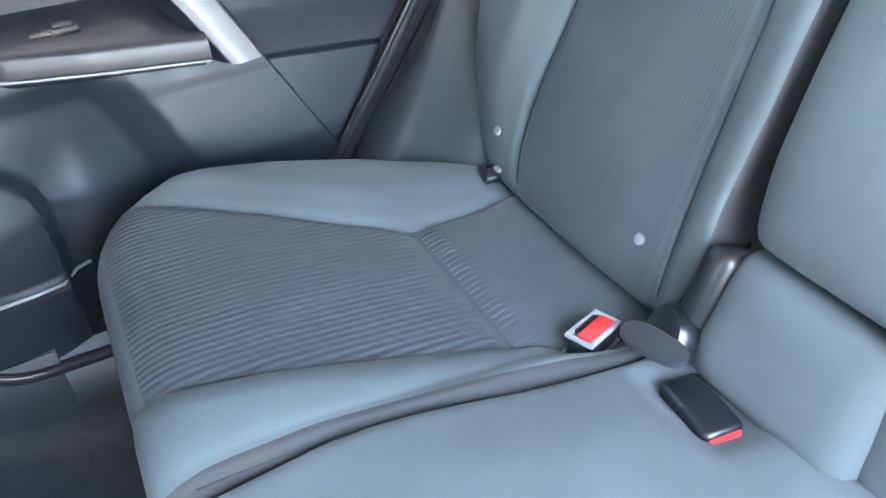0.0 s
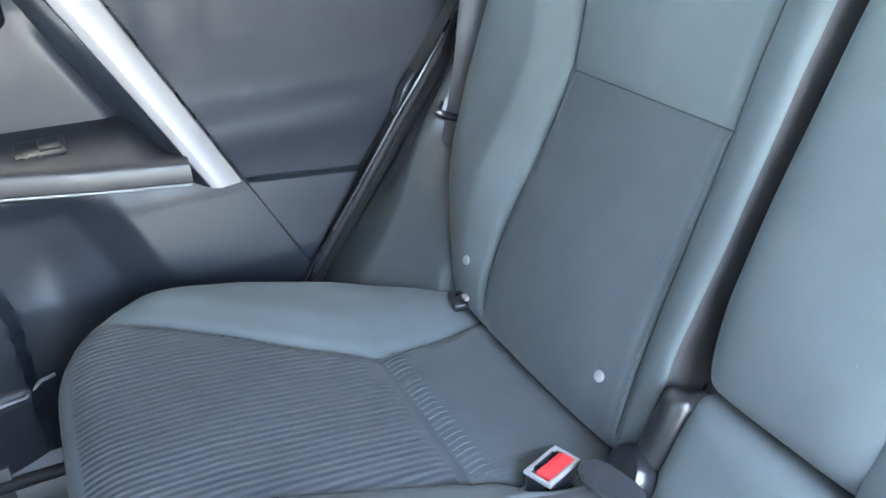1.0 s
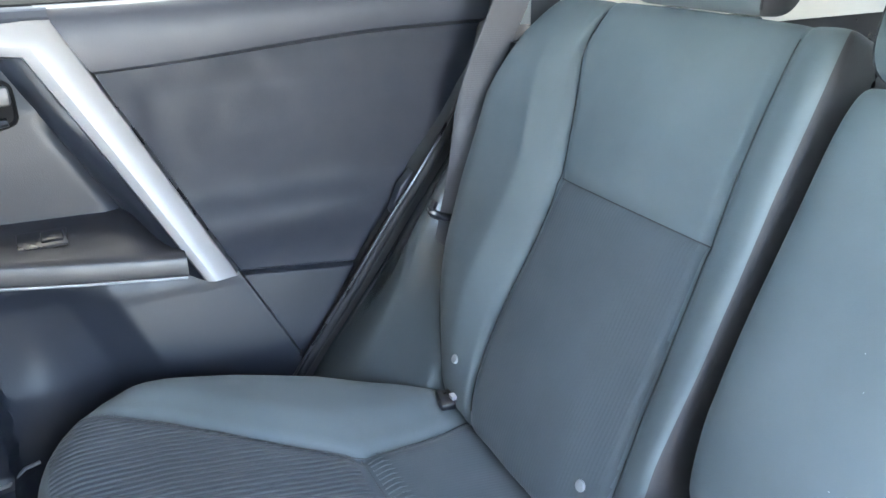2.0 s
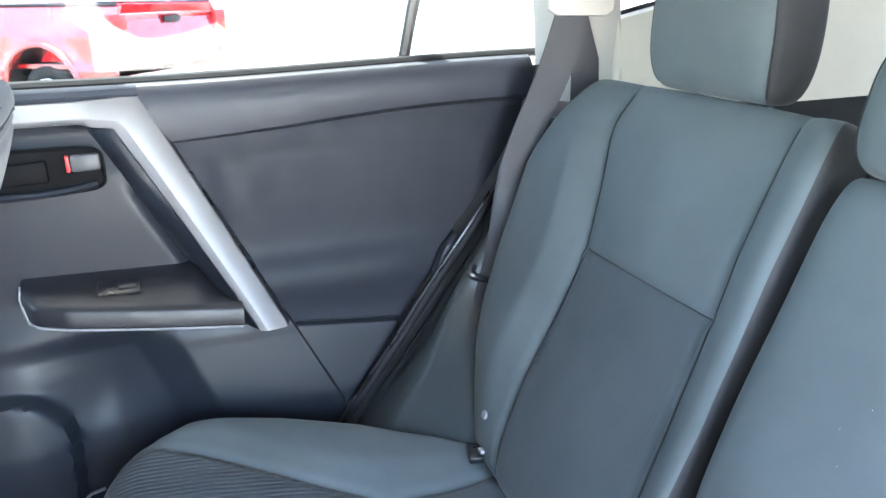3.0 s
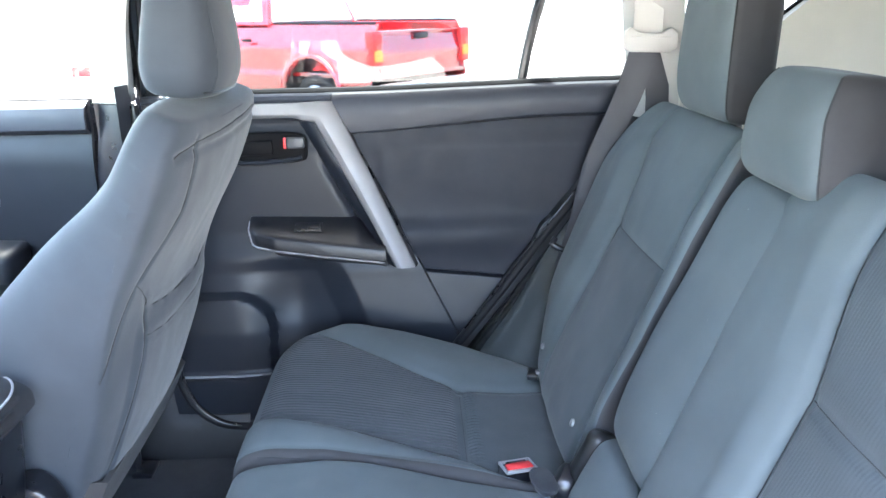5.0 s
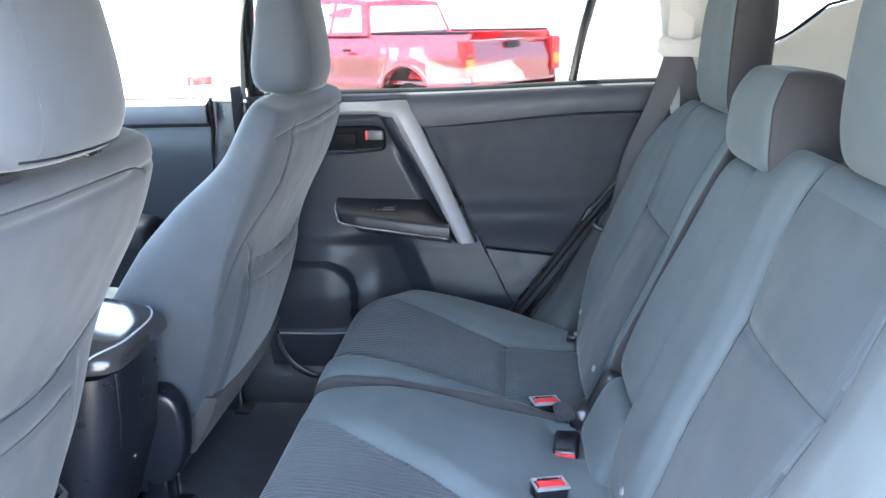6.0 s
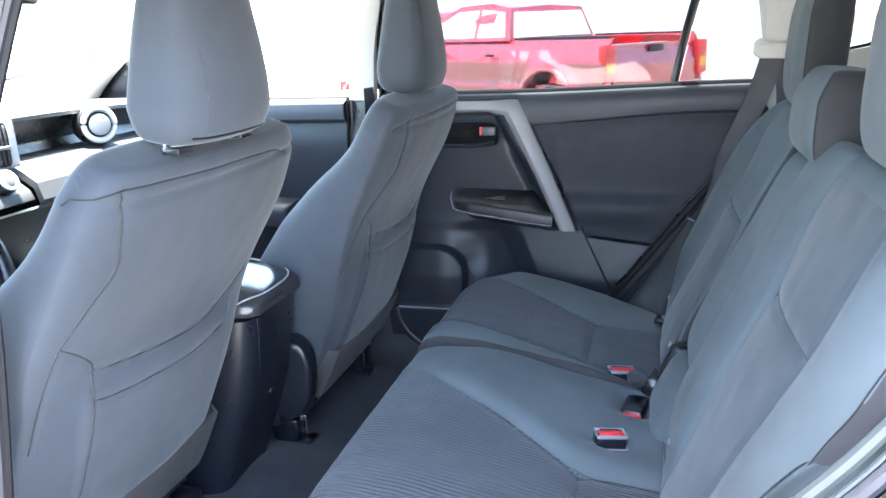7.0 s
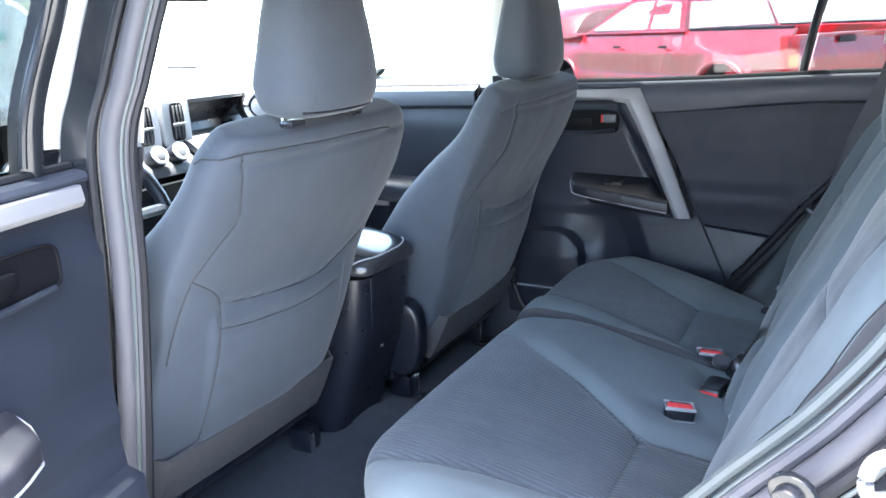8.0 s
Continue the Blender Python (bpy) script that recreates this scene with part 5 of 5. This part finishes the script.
# ---- console and dashboard ----
def console():
    t = thing("centre_console", (0.0, 0.95, 0.46), "black plastic centre console with a glossy padded lid", "centre console")
    P = []
    for z, y, w in ((0.44, 0.838, 0.090), (0.50, 0.818, 0.096), (0.60, 0.782, 0.101), (0.68, 0.752, 0.102), (0.75, 0.740, 0.102), (0.82, 0.731, 0.102), (0.845, 0.729, 0.102)):
        ring = []
        for k in range(32):
            a = 2 * math.pi * k / 32
            c, s_ = math.cos(a), math.sin(a)
            ring.append((0.004 + (w + 0.006) * math.copysign(abs(c) ** 0.28, c), (y + 1.34) / 2 + (1.34 - y) / 2 * math.copysign(abs(s_) ** 0.25, s_), z))
        P.append(ring + ring[:1])
    part("body", grid(P), BLACK_PLASTIC, t)
    lid = Pad((0, 0.713, 0.858), (0, 1, 0.02), (0, -0.02, 1), 0.36, lambda v: -0.112, lambda v: 0.119, lambda x, v: 0.054 - 0.014 * soft(0.35, 0.0, v), lambda x, v: 0.006, 3.4, 5, 0.045, 3)
    part("lid", lid.mesh(40, 40), LID, t, "glossy black padded lid")
    part("lid_edge", tube([lid.at(x, v, 0.0) for x, v in [(-0.111 + 0.002 * k, 0.02 + 0.12 * (1 - math.sin(math.pi * k / 110.0)) ** 2) for k in range(1, 110)]], 0.0016, 6), GREY_PLASTIC, t)
    part("rib", tube(smooth_path([(-0.06, 0.733, 0.845), (-0.052, 0.744, 0.76), (-0.05, 0.762, 0.68), (-0.045, 0.796, 0.59)], 5), 0.006, 8), BLACK_PLASTIC, t)
    part("screw", disc((0.0, 0.757, 0.665), (0, -1, -0.35), 0.006, 0.006, 16, 0.001), DARK_GLOSS, t)
    part("foot_bracket", box(0.100, 0.93, 0.465, 0.05, 0.05, 0.055, 0.006), BLACK_PLASTIC, t)
    part("bracket_tab", box(0.112, 0.905, 0.492, 0.04, 0.03, 0.006, 0.002), CHROME, t, "bright metal bracket tab")


console()


def dashboard():
    t = thing("dashboard", (0.0, 1.5, 0.80), "dark plastic dashboard with pale centre panel and round end vent", "dashboard")
    sec = [(1.80, 1.165), (1.60, 1.205), (1.42, 1.206), (1.385, 1.203), (1.374, 1.195)]
    part("top", slab([[(x, y - 0.03 * (x / 0.7) ** 2, z - 0.02 * (abs(x) / 0.7) ** 3) for y, z in sec] for x in np.linspace(-0.70, 0.70, 22)], (0, 0, -0.009)), DASH, t)
    sec = [(1.395, 1.192), (1.42, 1.13), (1.41, 1.105)]
    part("upper_recess", slab([[(x, y, z) for y, z in sec] for x in np.linspace(0.09, 0.66, 12)], (0, 0.02, 0)), DARK_GLOSS, t, "dark recessed band")
    sec = [(1.41, 1.110), (1.33, 1.096), (1.285, 1.066), (1.275, 1.03), (1.30, 1.01)]
    part("shelf_pad", slab([[(x, y, z) for y, z in sec] for x in np.linspace(0.058, 0.68, 18)], (0, 0.012, -0.012)), DASH, t, "stitched grey padded shelf")
    sec = [(1.30, 1.01), (1.33, 0.90), (1.36, 0.74)]
    part("lower_face", slab([[(x, y, z) for y, z in sec] for x in np.linspace(-0.68, 0.68, 14)], (0, 0.02, 0)), BLACK_PLASTIC, t)
    part("driver_face", slab([[(x, 1.38, z) for z in (1.01, 1.10, 1.19)] for x in np.linspace(-0.68, -0.09, 8)], (0, 0.02, 0)), BLACK_PLASTIC, t)
    st = part("centre_panel", prism([(-0.10, 1.345, 1.02), (0.095, 1.345, 1.02), (0.095, 1.372, 1.12), (0.098, 1.385, 1.21), (-0.11, 1.385, 1.21)], (0, 0.05, 0), 0.006), DASH, t, "grey centre panel")
    part("knob_panel", prism([(-0.125, 1.290, 1.030), (-0.125, 1.300, 1.052), (-0.125, 1.350, 1.085), (-0.125, 1.350, 1.030)], (0.178, 0, 0), 0.004), DASH, st, "sloping grey climate panel")
    for x in (-0.050, 0.048):
        def rounded(w, h, y):
            return [(x + w * math.copysign(abs(math.cos(a)) ** 0.35, math.cos(a)), y, 1.146 + h * math.copysign(abs(math.sin(a)) ** 0.35, math.sin(a))) for a in np.linspace(0, 2 * math.pi, 33)[:-1]]
        part("vent_bezel", prism(rounded(0.043, 0.062, 1.350), (0, 0.022, 0), 0.004), DASH_PALE, st, "silver vent surround")
        part("vent", prism(rounded(0.021, 0.046, 1.3485), (0, 0.004, 0), 0.0), DARK_GLOSS, st, "black centre air vent")
        for q in (-0.011, 0.0, 0.011):
            part("slat", box(x + q, 1.347, 1.146, 0.003, 0.006, 0.080, 0.001), SWITCH, st)
        part("slider", box(x, 1.345, 1.140, 0.036, 0.006, 0.008, 0.002), GREY_PLASTIC, st)
    for x in (-0.068, -0.004):
        ax = Vector((0, -1, 0.45)).normalized()
        c = Vector((x, 1.310, 1.076))
        k = part("knob", disc(c, ax, 0.024, 0.036, 28, 0.004), BLACK_PLASTIC, st, "black climate knob")
        part("knob_ring", disc(c + ax * 0.016, ax, 0.0225, 0.010, 28, 0.003), DASH_PALE, k, "pale knob ring")
        part("knob_face", disc(c + ax * 0.0205, ax, 0.0135, 0.003, 24, 0.001), DASH, k, "grey knob face")
    e = part("end_vent", disc((0.345, 1.362, 1.153), (-0.5, -1, 0.05), 0.049, 0.05, 36, 0.010), DARK_GLOSS, t, "round end air vent")
    ring = [Vector((0.333, 1.337, 1.154)) + Vector((0.894 * 0.038 * math.cos(a), -0.447 * 0.038 * math.cos(a), 0.038 * math.sin(a))) for a in np.linspace(0, 2 * math.pi, 33)[:-1]]
    part("vent_ring", tube(ring, 0.007, 8, closed=True), BUTTON, e, "silver vent ring")
    part("vent_disc", disc((0.331, 1.334, 1.154), (-0.5, -1, 0.05), 0.026, 0.012, 28, 0.004), DASH_PALE, e)


dashboard()


def wiper():
    t = thing("windscreen_wiper", (0.6, 1.93, 1.19), "thin black windscreen wiper resting on the glass", "wiper")
    part("arm", tube([(0.535, 1.90, 1.257), (0.655, 1.90, 1.251)], 0.0055, 6), RUBBER, t)
    part("blade", tube([(0.645, 1.90, 1.250), (0.742, 1.90, 1.268)], 0.004, 6), RUBBER, t)


wiper()


def steering_wheel():
    t = thing("steering_wheel", (-0.35, 1.18, 0.98), "black leather steering wheel before the driver seat", "steering wheel")
    c, n = Vector((-0.35, 1.18, 0.99)), Vector((0, -0.9, 0.42)).normalized()
    u, w = Vector((1, 0, 0)), Vector((0, 0.42, 0.9)).normalized()
    part("rim", tube([c + u * (0.18 * math.cos(a)) + w * (0.18 * math.sin(a)) for a in np.linspace(0, 2 * math.pi, 41)[:-1]], 0.015, 10, closed=True), BLACK_PLASTIC, t)
    part("hub", disc(c - n * 0.01, n, 0.075, 0.05, 28, 0.012), BLACK_PLASTIC, t)
    for a in (0, math.pi, -math.pi / 2):
        part("spoke", tube([c + u * (0.06 * math.cos(a)) + w * (0.06 * math.sin(a)), c + u * (0.175 * math.cos(a)) + w * (0.175 * math.sin(a))], 0.012, 8), GREY_PLASTIC, t)
    part("column", tube([c - n * 0.02, c - n * 0.24], 0.035, 12), BLACK_PLASTIC, t)


steering_wheel()


# ---- vehicles outside ----
def wheel(t, x, y, z, r, side):
    w = part("wheel", disc((x, y, z), (1, 0, 0), r * 0.60, 0.19, 32, 0.01), RIM, t, "alloy wheel")
    ring = [(x, y + (r * 0.80) * math.cos(a), z + (r * 0.80) * math.sin(a)) for a in np.linspace(0, 2 * math.pi, 37)[:-1]]
    part("tyre", tube(ring, r * 0.22, 12, up=(1, 0, 0), closed=True), TYRE, w, "black tyre")
    for k in range(5):
        a = 2 * math.pi * k / 5
        part("spoke", tube([(x + side * 0.09, y, z), (x + side * 0.085, y + r * 0.56 * math.cos(a), z + r * 0.56 * math.sin(a))], 0.03, 6), RIM, w)


def pickup():
    Wd = 1.76
    XF[0] = Matrix.Translation((7.594, 0.682, -0.10)) @ Matrix.Rotation(radians(-40), 4, "Z")
    t = thing("pickup_truck", (0.9, 2.6, 0.0), "shiny red crew cab pickup truck parked on the lot", "pickup truck")

    def side(prof):
        """Body section at each station along the truck, from sill to shoulder."""
        P = []
        for y in prof:
            row = []
            for k in range(25):
                z = 0.48 + (1.27 - 0.48) * k / 24
                x = lerp([(0.48, 0.10), (0.62, 0.02), (0.66, 0.0), (0.70, 0.016), (0.75, 0.030), (0.98, 0.0), (1.02, 0.008), (1.27, 0.17)], z)
                for wy in (0.93, 4.55):
                    d = math.hypot(y - wy, (z - 0.45))
                    x -= 0.045 * soft(0.62, 0.50, d)
                row.append((x, y, z))
            P.append(row)
        return P
    ys = np.concatenate([np.linspace(0.03, 5.25, 116)])
    for sx in (1, -1):
        P = side(ys)
        bm = bmesh.new()
        V = [[bm.verts.new((p[0] if sx > 0 else Wd - p[0], p[1], p[2])) for p in row] for row in P]
        for i in range(len(V) - 1):
            for k in range(24):
                my, mz = (P[i][k][1] + P[i + 1][k][1]) / 2, (P[i][k][2] + P[i][k + 1][2]) / 2
                if min(math.hypot(my - wy, mz - 0.43) for wy in (0.93, 4.55)) > 0.47:
                    bm.faces.new((V[i][k], V[i + 1][k], V[i + 1][k + 1], V[i][k + 1]))
        bmesh.ops.delete(bm, geom=[v for v in bm.verts if not v.link_faces], context="VERTS")
        bmesh.ops.recalc_face_normals(bm, faces=bm.faces)
        bmesh.ops.solidify(bm, geom=bm.faces[:], thickness=0.03)
        part("body_side", bm, RED_PAINT, t)
        for wy in (0.93, 4.55):
            x = 0.0 if sx > 0 else Wd
            arc = [(x - sx * 0.035, wy + 0.49 * math.cos(a), 0.43 + 0.49 * math.sin(a)) for a in np.linspace(-0.1, math.pi + 0.1, 24)]
            part("arch_lip", tube(arc, 0.03, 8), RED_PAINT, t)
            inner = [[(x + sx * d, wy + 0.47 * math.cos(a), 0.43 + 0.47 * math.sin(a)) for d in (0.0, 0.35)] for a in np.linspace(-0.1, math.pi + 0.1, 20)]
            part("arch_liner", slab(inner, (0, 0, 0.01)), TYRE, t, "dark wheel arch liner")
            wheel(t, x + sx * 0.12, wy, 0.37, 0.37, -sx)
        part("bed_rail", tube([(Wd / 2 - sx * (Wd / 2 - 0.165), y, 1.275) for y in (0.06, 1.0, 1.72)], 0.014, 8), BLACK_PLASTIC, t)
        for y in (2.03, 3.06):
            part("door_handle", box(Wd / 2 - sx * (Wd / 2 + 0.02), y, 1.075, 0.03, 0.16, 0.035, 0.008), BLACK_PLASTIC, t)
        lx = Wd / 2 - sx * (Wd / 2 - 0.09)
        tl = part("tail_light", box(lx, 0.03, 0.99, 0.17, 0.12, 0.40, 0.02), TAIL_RED, t, "red tail light")
        # Added amber plate that paints a warm reflection onto the lamp.
        part("amber_reflection", box(lx, -0.032, 0.93, 0.13, 0.012, 0.12, 0.004), AMBER_REFLECTION, tl)
    # cab
    cab = [(0.12, 1.78, 1.25), (0.25, 1.90, 1.66), (0.29, 2.35, 1.74), (0.29, 3.05, 1.73), (0.22, 3.55, 1.55), (0.12, 4.12, 1.25)]
    P = [[(x, y, z), (Wd / 2, y + (0.02 if i in (0, 5) else 0), z + (0.03 if 0 < i < 5 else 0)), (Wd - x, y, z)] for i, (x, y, z) in enumerate(cab)]
    part("cab_roof", slab(P, (0, 0, -0.03)), RED_PAINT, t)
    for sx in (1, -1):
        f = [(Wd / 2 - sx * (Wd / 2 - x), y, z) for x, y, z in cab]
        part("cab_side", prism(f, (sx * 0.02, 0, 0), 0.0), RED_PAINT, t, smooth=False)
        # Panes whose bright sky reflection is mostly base colour.
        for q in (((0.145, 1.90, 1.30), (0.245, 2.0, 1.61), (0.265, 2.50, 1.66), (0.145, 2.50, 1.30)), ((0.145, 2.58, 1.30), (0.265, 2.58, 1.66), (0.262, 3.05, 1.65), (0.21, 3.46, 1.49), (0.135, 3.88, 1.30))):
            part("side_window", prism([(Wd / 2 - sx * (Wd / 2 - x + 0.012), y, z) for x, y, z in q], (sx * 0.006, 0, 0), 0.0), SKY_TONE_GLASS, t, "side window with a pale sky reflection put into its colour", smooth=False)
    part("back_window", prism([(0.20, 1.793, 1.29), (Wd - 0.20, 1.793, 1.29), (Wd - 0.29, 1.888, 1.61), (0.29, 1.888, 1.61)], (0, -0.02, 0.0), 0.0), SKY_TONE_GLASS, t, "back window with a pale sky reflection put into its colour", smooth=False)
    part("bonnet", slab([[(x, y, 1.25 + 0.05 * math.sin(math.pi * x / Wd) - 0.03 * (y - 4)) for y in (4.2, 4.6, 5.0, 5.25)] for x in np.linspace(0.04, Wd - 0.04, 9)], (0, 0, -0.03)), RED_PAINT, t)
    part("bed_floor", box(Wd / 2, 0.9, 0.70, Wd - 0.1, 1.75, 0.05, 0.01), RED_PAINT, t)
    part("front_wall", box(Wd / 2, 5.22, 0.85, Wd - 0.08, 0.06, 0.70, 0.02), RED_PAINT, t)
    part("cab_wall", box(Wd / 2, 1.76, 0.98, Wd - 0.30, 0.04, 0.55, 0.01), RED_PAINT, t)
    sec = [(0.06, 0.70), (0.020, 0.72), (0.012, 0.80), (0.004, 0.91), (0.0, 0.95), (0.014, 0.985), (0.045, 1.13), (0.018, 1.165), (0.020, 1.185), (0.06, 1.19)]
    tg = part("tailgate", slab([[(x, y, z) for y, z in sec] for x in (0.17, Wd / 2, Wd - 0.17)], (0, 0.03, 0)), RED_PAINT, t, "red tailgate with a pressed step")
    part("gate_handle", box(Wd / 2, 0.02, 1.12, 0.24, 0.03, 0.06, 0.01), BLACK_PLASTIC, tg, "black gate handle")
    part("bumper", box(Wd / 2, -0.10, 0.55, Wd - 0.06, 0.16, 0.17, 0.04, 3), RIM, t, "pale metal bumper")
    part("number_plate", box(Wd / 2, -0.185, 0.56, 0.31, 0.01, 0.14, 0.004), BUTTON, t, "plain pale plate")
    part("chassis", box(Wd / 2, 2.6, 0.45, 1.0, 4.6, 0.14, 0.02), TYRE, t)
    XF[0] = Matrix()


pickup()


def parked_car(name, place, turn, paint, glass, label, L=4.6, H=1.5, up=0.0):
    """A plain closed car, seen far off through the windows."""
    XF[0] = Matrix.Translation(place) @ Matrix.Rotation(radians(turn), 4, "Z")
    t = thing(name, (0, 0, 0), label, "car")
    W = 1.78
    prof = [(-L / 2, 0.55), (-L / 2 + 0.05, 0.95 + up), (-L / 2 + 1.0, 1.02 + up), (-L / 2 + 1.7, H), (0.55, H + 0.03), (L / 2 - 0.55, H - 0.12), (L / 2 - 0.05, 1.0 + up), (L / 2, 0.55)]
    S = smooth_path([(0, y, z) for y, z in prof], 5)
    P = []
    for p in S:
        w = W / 2 - 0.16 * soft(1.0 + up, H, p.z)
        P.append([(-w, p.y, 0.35), (-w, p.y, p.z - 0.06), (-w + 0.06, p.y, p.z - 0.01), (0, p.y, p.z), (w - 0.06, p.y, p.z - 0.01), (w, p.y, p.z - 0.06), (w, p.y, 0.35)])
    part("body", grid(P), paint, t)
    for sx in (1, -1):
        w = W / 2 - 0.10
        part("side_window", prism([(sx * (w + 0.035), -L / 2 + 1.45, 1.03 + up), (sx * (w - 0.055), -L / 2 + 1.85, H - 0.14), (sx * (w - 0.055), 0.9 + 0.9 * (up > 0), H - 0.12), (sx * (w + 0.035), 1.4 + 0.7 * (up > 0), 1.03 + up)], (sx * 0.03, 0, 0), 0.0), glass, t, smooth=False)
        for y in (-L / 2 + 0.85, L / 2 - 0.85):
            wheel(t, sx * (W / 2 - 0.06), y, 0.33, 0.33, sx)
    XF[0] = Matrix()


parked_car("white_van", (1.88, 8.68, -0.10), 234.7, WHITE_PAINT, TEAL_GLASS, "white van with greenish windows parked on the lot", 5.0, 2.15, 0.52)
parked_car("red_car", (14.5, 4.3, -0.10), 60, RED_PAINT, DARK_GLASS, "red car parked in the row beyond the truck", 4.5, 1.72)
parked_car("parked_car", (20.0, 16.0, -0.10), 20, WHITE_PAINT, DARK_GLASS, "pale parked car far across the lot")


def lint():
    """Pale specks of lint on the seat cloth."""
    rng = random.Random(7)
    bm = bmesh.new()
    for k in range(26):
        if k % 2:
            x, y = rng.uniform(-0.45, 0.08), rng.uniform(0.10, 0.44)
            p, n = Vector((x, y, cushion_z(y) + 0.0135 * (x < -0.3) + 0.002)), Vector((0, 0, 1))
        else:
            x, v = rng.uniform(-0.08, 0.08), rng.uniform(0.3, 0.85)
            p, n = BACK_O + Vector((x, 0, 0)) + BU * (v * BACK_L) + BN * 0.0665, BN
        a = Vector((rng.uniform(-1, 1), rng.uniform(-1, 1), 0)).cross(n).normalized() * rng.uniform(0.0003, 0.0007)
        b = a.cross(n).normalized() * rng.uniform(0.0002, 0.0004)
        bm.faces.new([bm.verts.new(p + q) for q in (a, b, -a, -b)])
    single("lint", bm, BUTTON, "pale specks of lint on the seat cloth", "lint", kind="stuff", smooth=False)


lint()


def inside_mirror():
    t = thing("driving_mirror", (-0.02, 1.22, 1.40), "black driving mirror hanging from the headliner", "mirror")
    part("housing", Pad((0, 1.20, 1.418), (0, 0, 1), (0, -1, 0), 0.065, lambda v: -0.13, lambda v: 0.06, lambda x, v: 0.012, lambda x, v: 0.03, corner=0.02).mesh(20, 14), BLACK_PLASTIC, t)
    part("glass", prism([(-0.115, 1.186, 1.428), (0.045, 1.186, 1.428), (0.045, 1.186, 1.472), (-0.115, 1.186, 1.472)], (0, -0.002, 0), 0.0), MIRROR, t, smooth=False)
    part("stem", tube([(-0.03, 1.225, 1.45), (-0.03, 1.24, 1.53)], 0.009, 8), BLACK_PLASTIC, t)


inside_mirror()
